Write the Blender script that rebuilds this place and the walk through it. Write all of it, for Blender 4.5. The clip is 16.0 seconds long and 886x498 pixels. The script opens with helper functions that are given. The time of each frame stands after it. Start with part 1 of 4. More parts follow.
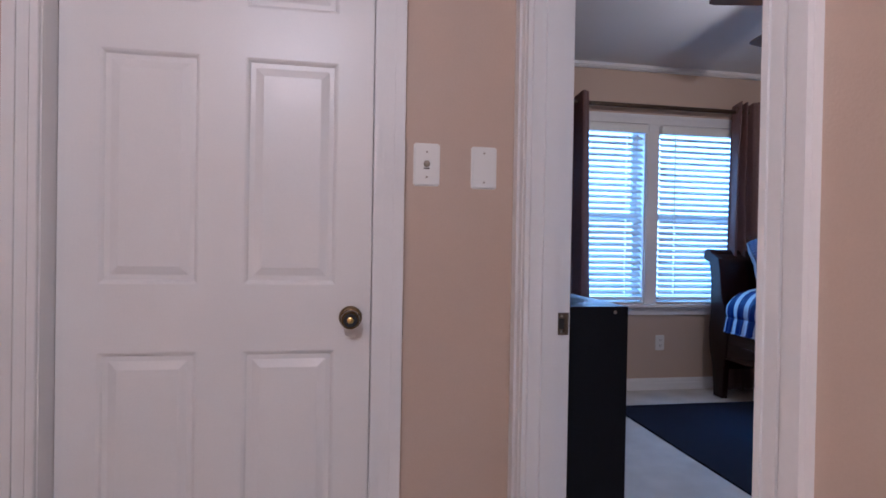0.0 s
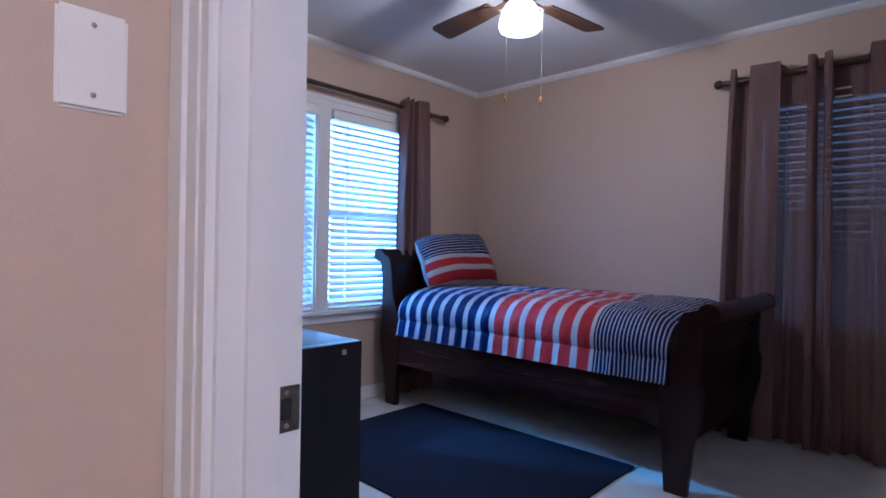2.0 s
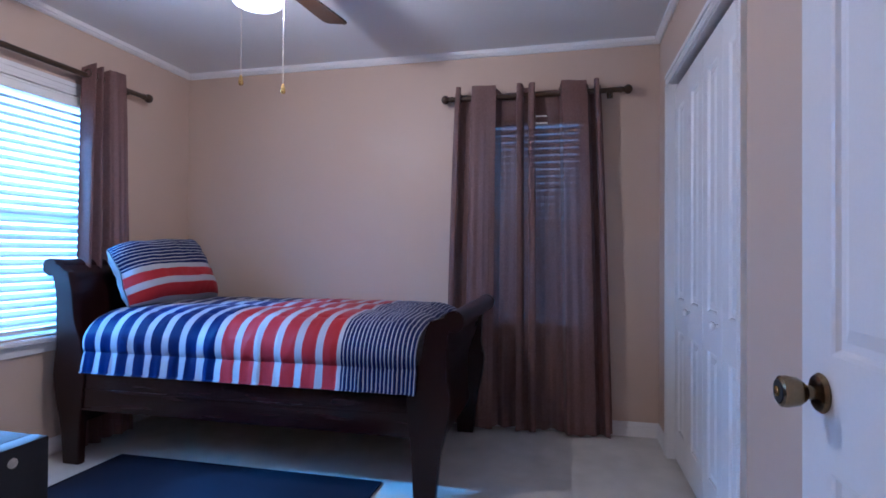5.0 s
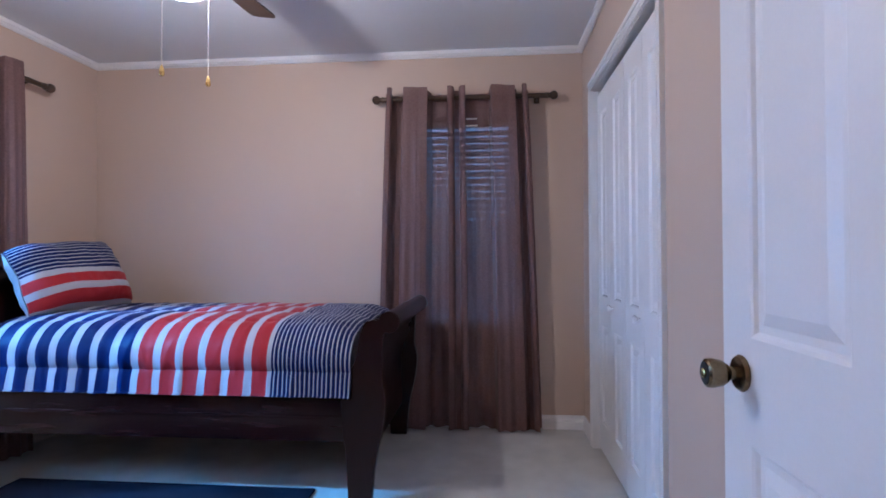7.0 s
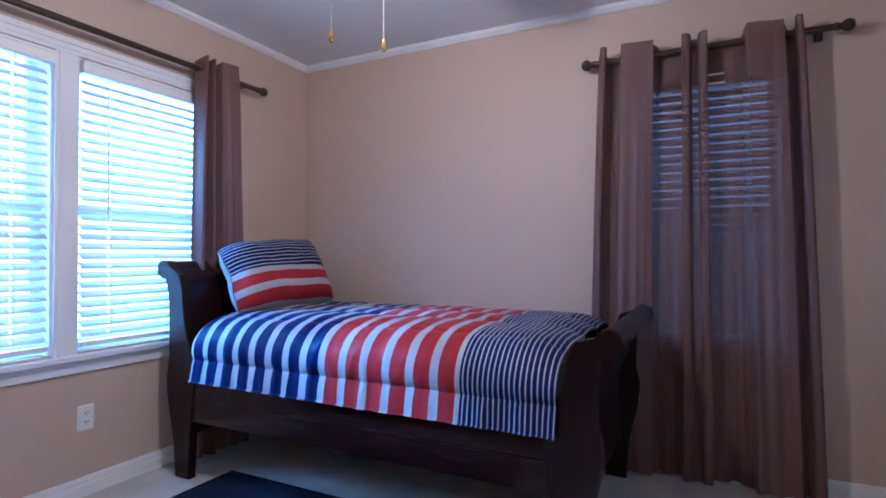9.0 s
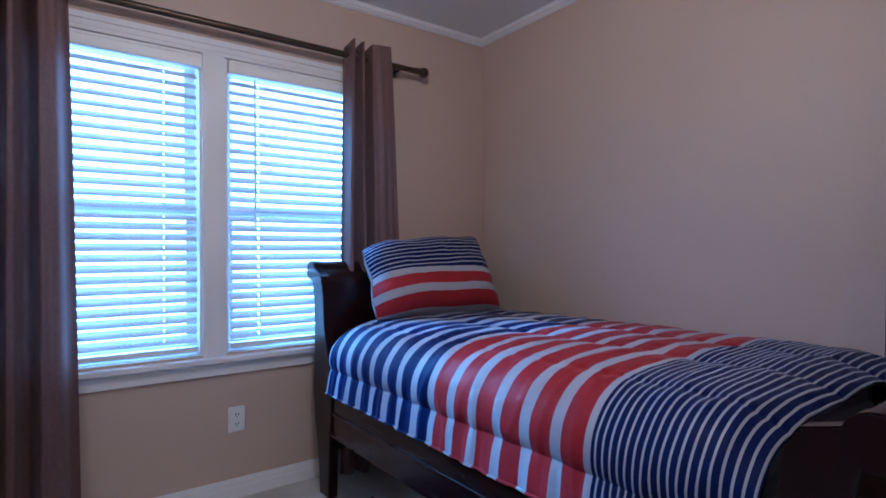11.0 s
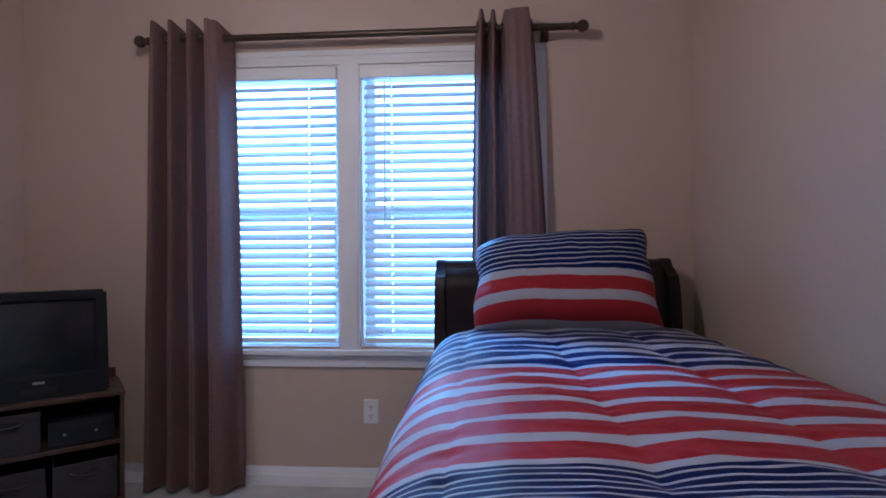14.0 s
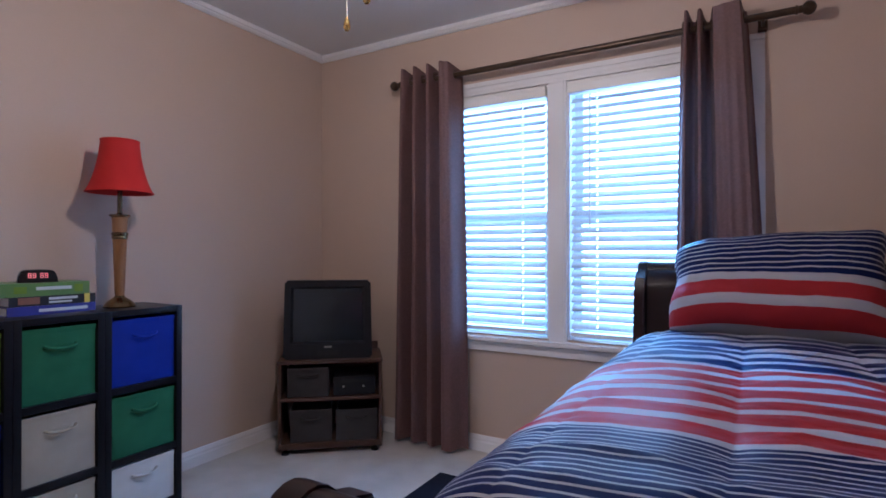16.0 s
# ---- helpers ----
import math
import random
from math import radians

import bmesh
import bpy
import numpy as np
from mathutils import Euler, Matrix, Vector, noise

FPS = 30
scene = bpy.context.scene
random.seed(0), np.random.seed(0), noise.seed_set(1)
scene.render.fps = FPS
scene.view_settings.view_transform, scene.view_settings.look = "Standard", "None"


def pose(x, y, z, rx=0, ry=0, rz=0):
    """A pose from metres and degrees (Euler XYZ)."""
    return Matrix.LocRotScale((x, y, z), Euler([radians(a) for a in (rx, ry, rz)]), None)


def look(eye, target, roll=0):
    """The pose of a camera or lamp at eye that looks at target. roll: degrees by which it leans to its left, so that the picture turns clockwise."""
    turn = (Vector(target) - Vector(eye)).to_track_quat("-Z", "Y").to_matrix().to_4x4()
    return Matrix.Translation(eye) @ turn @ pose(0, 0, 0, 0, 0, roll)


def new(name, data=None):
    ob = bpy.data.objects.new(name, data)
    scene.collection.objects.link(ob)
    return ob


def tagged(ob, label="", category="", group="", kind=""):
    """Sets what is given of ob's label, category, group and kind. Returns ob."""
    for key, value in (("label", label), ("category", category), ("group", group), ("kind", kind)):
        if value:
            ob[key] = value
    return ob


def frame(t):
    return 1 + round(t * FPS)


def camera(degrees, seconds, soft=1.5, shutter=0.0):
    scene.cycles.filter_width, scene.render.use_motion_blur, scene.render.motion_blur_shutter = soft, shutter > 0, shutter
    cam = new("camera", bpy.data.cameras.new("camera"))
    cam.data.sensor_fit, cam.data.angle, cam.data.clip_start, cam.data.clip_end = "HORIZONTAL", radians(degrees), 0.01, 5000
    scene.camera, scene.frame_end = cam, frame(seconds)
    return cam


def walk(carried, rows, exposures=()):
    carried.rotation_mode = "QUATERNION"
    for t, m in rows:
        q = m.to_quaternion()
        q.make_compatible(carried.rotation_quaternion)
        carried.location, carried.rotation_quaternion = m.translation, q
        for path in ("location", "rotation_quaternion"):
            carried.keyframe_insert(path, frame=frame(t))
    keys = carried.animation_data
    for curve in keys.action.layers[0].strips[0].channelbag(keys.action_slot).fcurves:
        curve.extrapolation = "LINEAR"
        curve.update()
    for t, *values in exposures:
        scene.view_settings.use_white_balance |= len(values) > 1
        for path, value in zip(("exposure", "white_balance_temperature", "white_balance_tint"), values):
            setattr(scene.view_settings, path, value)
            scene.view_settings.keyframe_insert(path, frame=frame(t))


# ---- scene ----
cam = camera(79.4, 16.0, soft=1.7)
PATH = [
    (0, (0.750, 0.137, 1.069), (1.077, 2.110, 1.053), 1.0),
    (0.5, (0.807, 0.404, 1.089), (1.365, 2.325, 1.073), 1.0),
    (1, (0.863, 0.563, 1.084), (1.585, 2.428, 1.075), 0.9),
    (1.3, (0.903, 0.669, 1.078), (1.806, 2.451, 1.086), 1.1),
    (1.5, (0.914, 0.744, 1.086), (2.068, 2.377, 1.068), 1.2),
    (2, (0.929, 0.857, 1.073), (2.388, 2.226, 1.073), 1.0),
    (2.5, (1.012, 0.955, 1.074), (2.598, 2.173, 1.078), 0.9),
    (3, (1.1, 1.02, 1.093), (2.772, 2.117, 1.103), 0.8),
    (3.5, (1.141, 1.051, 1.096), (2.886, 2.028, 1.108), 0.6),
    (4, (1.14, 1.061, 1.099), (2.948, 1.917, 1.112), 0.5),
    (4.5, (1.116, 1.094, 1.106), (3.019, 1.712, 1.122), 0.4),
    (5, (1.084, 1.108, 1.109), (3.033, 1.557, 1.126), 0.3),
    (5.2, (1.055, 1.138, 1.110), (3.018, 1.516, 1.127), 0.2),
    (7.3, (1.093, 1.145, 1.092), (3.085, 1.323, 1.122), -0.2),
    (7.5, (1.162, 1.15, 1.093), (3.151, 1.362, 1.122), -0.2),
    (8, (1.268, 1.175, 1.098), (3.208, 1.658, 1.121), -0.2),
    (8.5, (1.394, 1.206, 1.097), (3.244, 1.967, 1.109), 0.0),
    (9, (1.588, 1.285, 1.1), (3.374, 2.184, 1.122), 0.0),
    (9.5, (1.734, 1.345, 1.095), (3.489, 2.303, 1.11), 0.1),
    (10, (1.923, 1.353, 1.112), (3.533, 2.539, 1.121), -0.1),
    (12.3, (2.925, 1.265, 1.070), (3.584, 3.150, 1.102), -0.4),
    (12.5, (3.000, 1.292, 1.066), (3.600, 3.200, 1.097), -0.4),
    (13, (3.201, 1.376, 1.096), (3.65, 3.325, 1.122), -0.4),
    (13.5, (3.42, 1.400, 1.100), (3.737, 3.375, 1.115), -0.5),
    (14, (3.565, 1.355, 1.109), (3.426, 3.35, 1.119), -0.4),
    (14.5, (3.701, 1.261, 1.082), (3.186, 3.193, 1.110), -0.1),
    (15, (3.799, 1.223, 1.091), (3.144, 3.113, 1.123), 0.0),
    (15.5, (3.837, 1.193, 1.102), (3.033, 3.024, 1.127), 0.1),
    (16, (3.830, 1.146, 1.118), (2.824, 2.875, 1.128), 0.0),
]
walk(cam, [(t, look(eye, target, roll)) for t, eye, target, roll in PATH], [(0.0, -0.68, 5000, 18), (1.0, -0.64, 4900, 18), (2.0, -0.2, 4650, 17), (3.0, 0.10, 4600, 18), (5.0, 0.32, 4600, 17), (7.5, 0.7, 4800, 15), (8.0, 0.76, 4720, 15), (8.5, 0.62, 4600, 15), (9.5, 0.32, 4650, 17), (12.5, -0.42, 4750, 15), (13.5, -0.42, 4800, 16), (14.5, -0.07, 5050, 19), (16.0, 0.0, 5100, 19)])

# ---- world and large lights ----
world = bpy.data.worlds.new("world")
scene.world = world
world.use_nodes = True
wn = world.node_tree.nodes
sky = wn.new("ShaderNodeTexSky")
sky.sky_type = "NISHITA"
sky.sun_disc = False
sky.sun_elevation, sky.sun_rotation = radians(38), radians(200)
wn["Background"].inputs["Strength"].default_value = 0.1
world.node_tree.links.new(sky.outputs[0], wn["Background"].inputs[0])


def area_lamp(name, at, size_x, size_y, toward, watts, colour):
    data = bpy.data.lights.new(name, "AREA")
    data.shape, data.size, data.size_y = "RECTANGLE", size_x, size_y
    data.energy, data.color = watts, colour
    ob = new(name, data)
    ob.matrix_world = look(at, toward)
    return ob


def bulb(name, at, radius, watts, colour):
    data = bpy.data.lights.new(name, "POINT")
    data.energy, data.color, data.shadow_soft_size = watts, colour, radius
    ob = new(name, data)
    ob.location = at
    return ob


DAY = (0.365, 0.63, 1.0)
sun_data = bpy.data.lights.new("sun", "SUN")
sun_data.energy, sun_data.angle, sun_data.color = 4.0, radians(4), (0.18, 0.58, 1.0)
sun = new("sun", sun_data)
sun.matrix_world = look((0.0, 0.0, 0.0), (0.40, -0.80, -0.60))
area_lamp("window_daylight", (2.963, 4.75, 1.90), 5.2, 4.6, (2.963, 0, 1.90), 640, DAY)
area_lamp("window_daylight", (5.40, 1.32, 1.90), 3.4, 4.0, (0, 1.32, 1.90), 80, DAY)
bulb("fan_bulb", (2.918, 2.270, 2.130), 0.030, 31, (1.0, 0.80, 0.60))
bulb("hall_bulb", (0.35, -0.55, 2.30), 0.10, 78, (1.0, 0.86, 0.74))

# ---- materials ----


def material(name):
    m = bpy.data.materials.new(name)
    m.use_nodes = True
    t = m.node_tree
    return m, t.nodes, t.links, t.nodes["Principled BSDF"]


def ramp(nodes, stops):
    r = nodes.new("ShaderNodeValToRGB")
    e = r.color_ramp.elements
    while len(e) < len(stops):
        e.new(0.5)
    for k, (p, c) in enumerate(stops):
        e[k].position, e[k].color = p, (*c, 1)
    return r


def surface(name, dark, light, rough=0.6, scale=3.0, grain=80.0, bump=0.1, metal=0.0, coat=0.0, stretch=(1, 1, 1), spec=0.5, rough_var=0.08):
    """Two-scale noise colour with fine relief, in metres."""
    m, n, l, p = material(name)
    tc, mp = n.new("ShaderNodeTexCoord"), n.new("ShaderNodeMapping")
    mp.inputs["Scale"].default_value = stretch
    l.new(tc.outputs["Object"], mp.inputs[0])
    big, fine = n.new("ShaderNodeTexNoise"), n.new("ShaderNodeTexNoise")
    big.inputs["Scale"].default_value, fine.inputs["Scale"].default_value = scale, grain
    big.inputs["Detail"].default_value = fine.inputs["Detail"].default_value = 4
    l.new(mp.outputs[0], big.inputs[0])
    l.new(mp.outputs[0], fine.inputs[0])
    mix = n.new("ShaderNodeMix")
    mix.inputs[0].default_value = 0.4
    l.new(big.outputs[0], mix.inputs[2])
    l.new(fine.outputs[0], mix.inputs[3])
    r = ramp(n, [(0.3, dark), (0.7, light)])
    l.new(mix.outputs[0], r.inputs[0])
    l.new(r.outputs[0], p.inputs["Base Color"])
    b = n.new("ShaderNodeBump")
    b.inputs["Strength"].default_value, b.inputs["Distance"].default_value = bump, 0.004
    l.new(fine.outputs[0], b.inputs["Height"])
    l.new(b.outputs[0], p.inputs["Normal"])
    mr = n.new("ShaderNodeMapRange")
    mr.inputs[3].default_value, mr.inputs[4].default_value = rough - rough_var, rough + rough_var
    l.new(big.outputs[0], mr.inputs[0])
    l.new(mr.outputs[0], p.inputs["Roughness"])
    p.inputs["Metallic"].default_value = metal
    p.inputs["Coat Weight"].default_value = coat
    p.inputs["Specular IOR Level"].default_value = spec
    return m


WALL = surface("beige_wall_paint", (0.53, 0.405, 0.315), (0.57, 0.44, 0.345), 0.55, 1.3, 260, 0.12)
CEIL = surface("ceiling_paint", (0.70, 0.71, 0.72), (0.75, 0.76, 0.77), 0.85, 1.5, 180, 0.2)
WHITE = surface("white_gloss_paint", (0.76, 0.75, 0.74), (0.80, 0.79, 0.78), 0.33, 4, 160, 0.04)
PLATE = surface("white_plastic", (0.80, 0.79, 0.75), (0.83, 0.82, 0.78), 0.35, 8, 200, 0.02)
CARPET = surface("pale_carpet", (0.52, 0.50, 0.46), (0.70, 0.67, 0.62), 0.95, 6, 420, 0.9, spec=0.1)
CHERRY = surface("dark_cherry_wood", (0.010, 0.0022, 0.0020), (0.020, 0.0045, 0.0038), 0.26, 3, 40, 0.02, coat=0.12, stretch=(6, 0.6, 6), spec=0.25)
CHERRY_CROSS = surface("dark_cherry_board", (0.010, 0.0022, 0.0020), (0.015, 0.0034, 0.0030), 0.30, 2, 40, 0.005, coat=0.12, stretch=(0.4, 2, 2), spec=0.25)
CHERRY_POST = surface("dark_cherry_post", (0.010, 0.0022, 0.0020), (0.015, 0.0034, 0.0030), 0.30, 2, 40, 0.005, coat=0.12, stretch=(2, 2, 0.4), spec=0.25)
WOOD = surface("walnut_board", (0.045, 0.021, 0.013), (0.105, 0.050, 0.030), 0.42, 4, 50, 0.08, stretch=(1, 1, 8))
BLADE = surface("fan_blade_wood", (0.030, 0.014, 0.008), (0.065, 0.032, 0.018), 0.4, 5, 60, 0.06, stretch=(1, 6, 1))
BLACKW = surface("black_laminate", (0.006, 0.006, 0.008), (0.010, 0.010, 0.013), 0.33, 5, 120, 0.03, spec=0.22)
MATB = surface("navy_rug", (0.007, 0.009, 0.020), (0.014, 0.017, 0.032), 0.9, 7, 500, 0.8, spec=0.15)
BRASS = surface("antique_brass", (0.13, 0.095, 0.05), (0.27, 0.20, 0.115), 0.20, 30, 300, 0.02, metal=1.0)
AGED = surface("aged_steel", (0.10, 0.075, 0.05), (0.22, 0.18, 0.14), 0.35, 60, 300, 0.05, metal=1.0)
GOLD = surface("polished_brass", (0.75, 0.50, 0.16), (0.85, 0.60, 0.22), 0.25, 30, 300, 0.02, metal=1.0)
CHAIN = surface("pale_chain_metal", (0.72, 0.68, 0.60), (0.82, 0.78, 0.70), 0.4, 60, 300, 0.05, metal=0.3)
STEEL = surface("worn_steel", (0.32, 0.28, 0.22), (0.5, 0.46, 0.4), 0.35, 30, 300, 0.05, metal=1.0)
BRONZE = surface("bronze_rod", (0.055, 0.035, 0.022), (0.10, 0.066, 0.042), 0.35, 12, 200, 0.05, metal=0.6)
TVB = surface("black_plastic", (0.009, 0.009, 0.011), (0.014, 0.014, 0.017), 0.4, 10, 300, 0.1, spec=0.3)
DARK = surface("dark_slot", (0.01, 0.01, 0.01), (0.015, 0.015, 0.015), 0.7, 10, 100, 0.02)


def cloth(name, dark, light, rough=0.85, weave=700.0):
    return surface(name, dark, light, rough, 12, weave, 0.5, spec=0.2)


def sheer(name, colour, through_light, clear):
    """Woven curtain cloth: lets some light through, and a little of the view."""
    m, n, l, p = material(name)
    tc = n.new("ShaderNodeTexCoord")
    no = n.new("ShaderNodeTexNoise")
    no.inputs["Scale"].default_value, no.inputs["Detail"].default_value = 90, 5
    l.new(tc.outputs["Object"], no.inputs[0])
    r = ramp(n, [(0.3, tuple(c * 0.85 for c in colour)), (0.7, tuple(min(1, c * 1.15) for c in colour))])
    l.new(no.outputs[0], r.inputs[0])
    l.new(r.outputs[0], p.inputs["Base Color"])
    p.inputs["Roughness"].default_value = 0.6
    p.inputs["Sheen Weight"].default_value = 0.08
    tr, cl = n.new("ShaderNodeBsdfTranslucent"), n.new("ShaderNodeBsdfTransparent")
    l.new(r.outputs[0], tr.inputs[0])
    m1, m2 = n.new("ShaderNodeMixShader"), n.new("ShaderNodeMixShader")
    m1.inputs[0].default_value, m2.inputs[0].default_value = through_light, clear
    l.new(p.outputs[0], m1.inputs[1])
    l.new(tr.outputs[0], m1.inputs[2])
    l.new(m1.outputs[0], m2.inputs[1])
    l.new(cl.outputs[0], m2.inputs[2])
    l.new(m2.outputs[0], n["Material Output"].inputs[0])
    return m


CURTAIN = sheer("brown_curtain_cloth", (0.150, 0.078, 0.070), 0.04, 0.0025)
SHEER = sheer("brown_thin_curtain_cloth", (0.165, 0.086, 0.076), 0.12, 0.080)
SLAT = sheer("white_blind_slat", (0.60, 0.625, 0.63), 0.05, 0.0)


def glass(name):
    m, n, l, p = material(name)
    p.inputs["Transmission Weight"].default_value = 1
    p.inputs["Roughness"].default_value = 0.02
    p.inputs["IOR"].default_value = 1.45
    p.inputs["Base Color"].default_value = (0.95, 0.98, 0.97, 1)
    return m


GLASS = glass("window_glass")


def glow(name, colour, strength):
    m, n, l, p = material(name)
    p.inputs["Base Color"].default_value = (0.9, 0.9, 0.88, 1)
    p.inputs["Roughness"].default_value = 0.4
    p.inputs["Emission Color"].default_value = (*colour, 1)
    p.inputs["Emission Strength"].default_value = strength
    return m


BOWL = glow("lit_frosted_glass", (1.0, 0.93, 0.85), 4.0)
RED_LED = glow("red_display", (1.0, 0.02, 0.03), 0.9)


def stripes(name, axis, bands, relief=True):
    """Printed cloth: bands (from, to, pitch, share, colour) of coloured stripes on silver-white along one object axis."""
    m, n, l, p = material(name)
    tc, sep = n.new("ShaderNodeTexCoord"), n.new("ShaderNodeSeparateXYZ")
    l.new(tc.outputs["UV" if axis == "V" else "Object"], sep.inputs[0])
    pos = sep.outputs["Y" if axis == "V" else axis]
    wob = n.new("ShaderNodeTexNoise")
    wob.inputs["Scale"].default_value = 5
    l.new(tc.outputs["Object"], wob.inputs[0])

    def calc(op, a, b):
        q = n.new("ShaderNodeMath")
        q.operation = op
        for k, v in enumerate((a, b)):
            if isinstance(v, (int, float)):
                q.inputs[k].default_value = v
            else:
                l.new(v, q.inputs[k])
        return q.outputs[0]

    pos = calc("ADD", pos, calc("MULTIPLY", calc("SUBTRACT", wob.outputs[0], 0.5), 0.005))
    col = None
    base = (0.38, 0.38, 0.42, 1)
    for lo, hi, pitch, share, colour in bands:
        inside = calc("MULTIPLY", calc("GREATER_THAN", pos, lo), calc("LESS_THAN", pos, hi))
        on = calc("LESS_THAN", calc("FRACT", calc("DIVIDE", calc("SUBTRACT", pos, lo), pitch), 0), share)
        mix = n.new("ShaderNodeMix")
        mix.data_type = "RGBA"
        l.new(calc("MULTIPLY", inside, on), mix.inputs[0])
        if col is None:
            mix.inputs[6].default_value = base
        else:
            l.new(col, mix.inputs[6])
        mix.inputs[7].default_value = (*colour, 1)
        col = mix.outputs[2]
    l.new(col, p.inputs["Base Color"])
    fine = n.new("ShaderNodeTexNoise")
    fine.inputs["Scale"].default_value, fine.inputs["Detail"].default_value = 22, 6
    l.new(tc.outputs["Object"], fine.inputs[0])
    b = n.new("ShaderNodeBump")
    b.inputs["Strength"].default_value, b.inputs["Distance"].default_value = 0.35, 0.01
    l.new(fine.outputs[0], b.inputs["Height"])
    l.new(b.outputs[0], p.inputs["Normal"])
    p.inputs["Roughness"].default_value = 0.42
    p.inputs["Specular IOR Level"].default_value = 0.055
    return m


NAVY, RED = (0.007, 0.014, 0.075), (0.32, 0.026, 0.031)
QUILT = stripes("striped_satin_quilt", "Y", [(2.765, 3.56, 0.1008, 0.62, NAVY), (2.13, 2.765, 0.1058, 0.66, RED), (1.60, 2.110, 0.0200, 0.72, NAVY)])
PILLOW = stripes("striped_pillow_cloth", "V", [(0.045, 0.195, 0.5, 1.0, RED), (0.285, 0.425, 0.5, 1.0, RED), (0.500, 1.02, 0.053, 0.73, NAVY)])
GREYSATIN = surface("grey_satin", (0.34, 0.34, 0.37), (0.46, 0.46, 0.48), 0.4, 8, 60, 0.3)

# ---- geometry helpers ----


def box(bm, x0, x1, y0, y1, z0, z1):
    v = [bm.verts.new(p) for p in ((x0, y0, z0), (x1, y0, z0), (x1, y1, z0), (x0, y1, z0), (x0, y0, z1), (x1, y0, z1), (x1, y1, z1), (x0, y1, z1))]
    for f in ((3, 2, 1, 0), (4, 5, 6, 7), (0, 1, 5, 4), (1, 2, 6, 5), (2, 3, 7, 6), (3, 0, 4, 7)):
        bm.faces.new([v[k] for k in f])
    return bm


def boxes(*rows, bevel=0.0):
    bm = bmesh.new()
    for r in rows:
        box(bm, *r)
    if bevel:
        bmesh.ops.bevel(bm, geom=list(bm.edges), offset=bevel, segments=2, affect="EDGES", profile=0.6)
    return bm


def lathe(profile, at=(0, 0, 0), steps=32):
    """Turned shape round z from (radius, height) pairs."""
    bm = bmesh.new()
    rings = []
    for r, z in profile:
        rings.append([bm.verts.new((at[0] + max(r, 1e-4) * math.cos(2 * math.pi * k / steps), at[1] + max(r, 1e-4) * math.sin(2 * math.pi * k / steps), at[2] + z)) for k in range(steps)])
    for a, b in zip(rings, rings[1:]):
        for k in range(steps):
            bm.faces.new((a[k], a[(k + 1) % steps], b[(k + 1) % steps], b[k]))
    bm.faces.new(rings[0][::-1])
    bm.faces.new(rings[-1])
    bmesh.ops.recalc_face_normals(bm, faces=bm.faces)
    return bm


def prism(outline, axis, a, b, bevel=0.0):
    """A 2D outline pushed along x ('x': points are y, z), y (points are x, z) or z (points are x, y)."""
    bm = bmesh.new()

    def put(p, c):
        return {"x": (c, p[0], p[1]), "y": (p[0], c, p[1]), "z": (p[0], p[1], c)}[axis]

    lo, hi = [bm.verts.new(put(p, a)) for p in outline], [bm.verts.new(put(p, b)) for p in outline]
    n = len(outline)
    for k in range(n):
        bm.faces.new((lo[k], lo[(k + 1) % n], hi[(k + 1) % n], hi[k]))
    bm.faces.new(lo[::-1])
    bm.faces.new(hi)
    bmesh.ops.recalc_face_normals(bm, faces=bm.faces)
    if bevel:
        caps = [e for e in bm.edges if len({tuple(round(c, 5) for c in (v.co.x if axis == "x" else v.co.y if axis == "y" else v.co.z,)) for v in e.verts}) == 1]
        bmesh.ops.bevel(bm, geom=caps, offset=bevel, segments=2, affect="EDGES")
    return bm


def tube(points, radius, steps=10):
    """A round bar along a line of points."""
    bm = bmesh.new()
    rings = []
    for k, p in enumerate(points):
        a, b = Vector(points[max(k - 1, 0)]), Vector(points[min(k + 1, len(points) - 1)])
        q = (b - a).to_track_quat("Z", "X")
        rings.append([bm.verts.new(Vector(p) + q @ Vector((radius * math.cos(2 * math.pi * j / steps), radius * math.sin(2 * math.pi * j / steps), 0))) for j in range(steps)])
    for a, b in zip(rings, rings[1:]):
        for j in range(steps):
            bm.faces.new((a[j], a[(j + 1) % steps], b[(j + 1) % steps], b[j]))
    bm.faces.new(rings[0][::-1])
    bm.faces.new(rings[-1])
    return bm


def grid(nu, nv, place, closed=False):
    """A sheet of quads; place(u, v) gives the point for u, v in 0..1. UVs are u, v."""
    bm = bmesh.new()
    uv = bm.loops.layers.uv.new("UVMap")
    vs = [[bm.verts.new(place(i / nu, j / nv)) for j in range(nv + 1)] for i in range(nu + 1)]
    for i in range(nu):
        for j in range(nv):
            f = bm.faces.new((vs[i][j], vs[i + 1][j], vs[i + 1][j + 1], vs[i][j + 1]))
            for lp, (a, b) in zip(f.loops, ((i, j), (i + 1, j), (i + 1, j + 1), (i, j + 1))):
                lp[uv].uv = (a / nu, b / nv)
    return bm


def mesh_of(name, bm, mat, smooth=False):
    me = bpy.data.meshes.new(name)
    bm.to_mesh(me)
    bm.free()
    me.materials.append(mat)
    if smooth:
        me.polygons.foreach_set("use_smooth", [True] * len(me.polygons))
    me.update()
    return me


def soft_edges(me, angle=35):
    me.polygons.foreach_set("use_smooth", [True] * len(me.polygons))
    me.set_sharp_from_angle(angle=radians(angle))


def part(name, bm, mat, parent=None, label="", smooth=True):
    me = mesh_of(name, bm, mat)
    if smooth:
        soft_edges(me)
    ob = new(name, me)
    if parent:
        ob.parent = parent
    if label:
        ob["label"] = label
    return ob


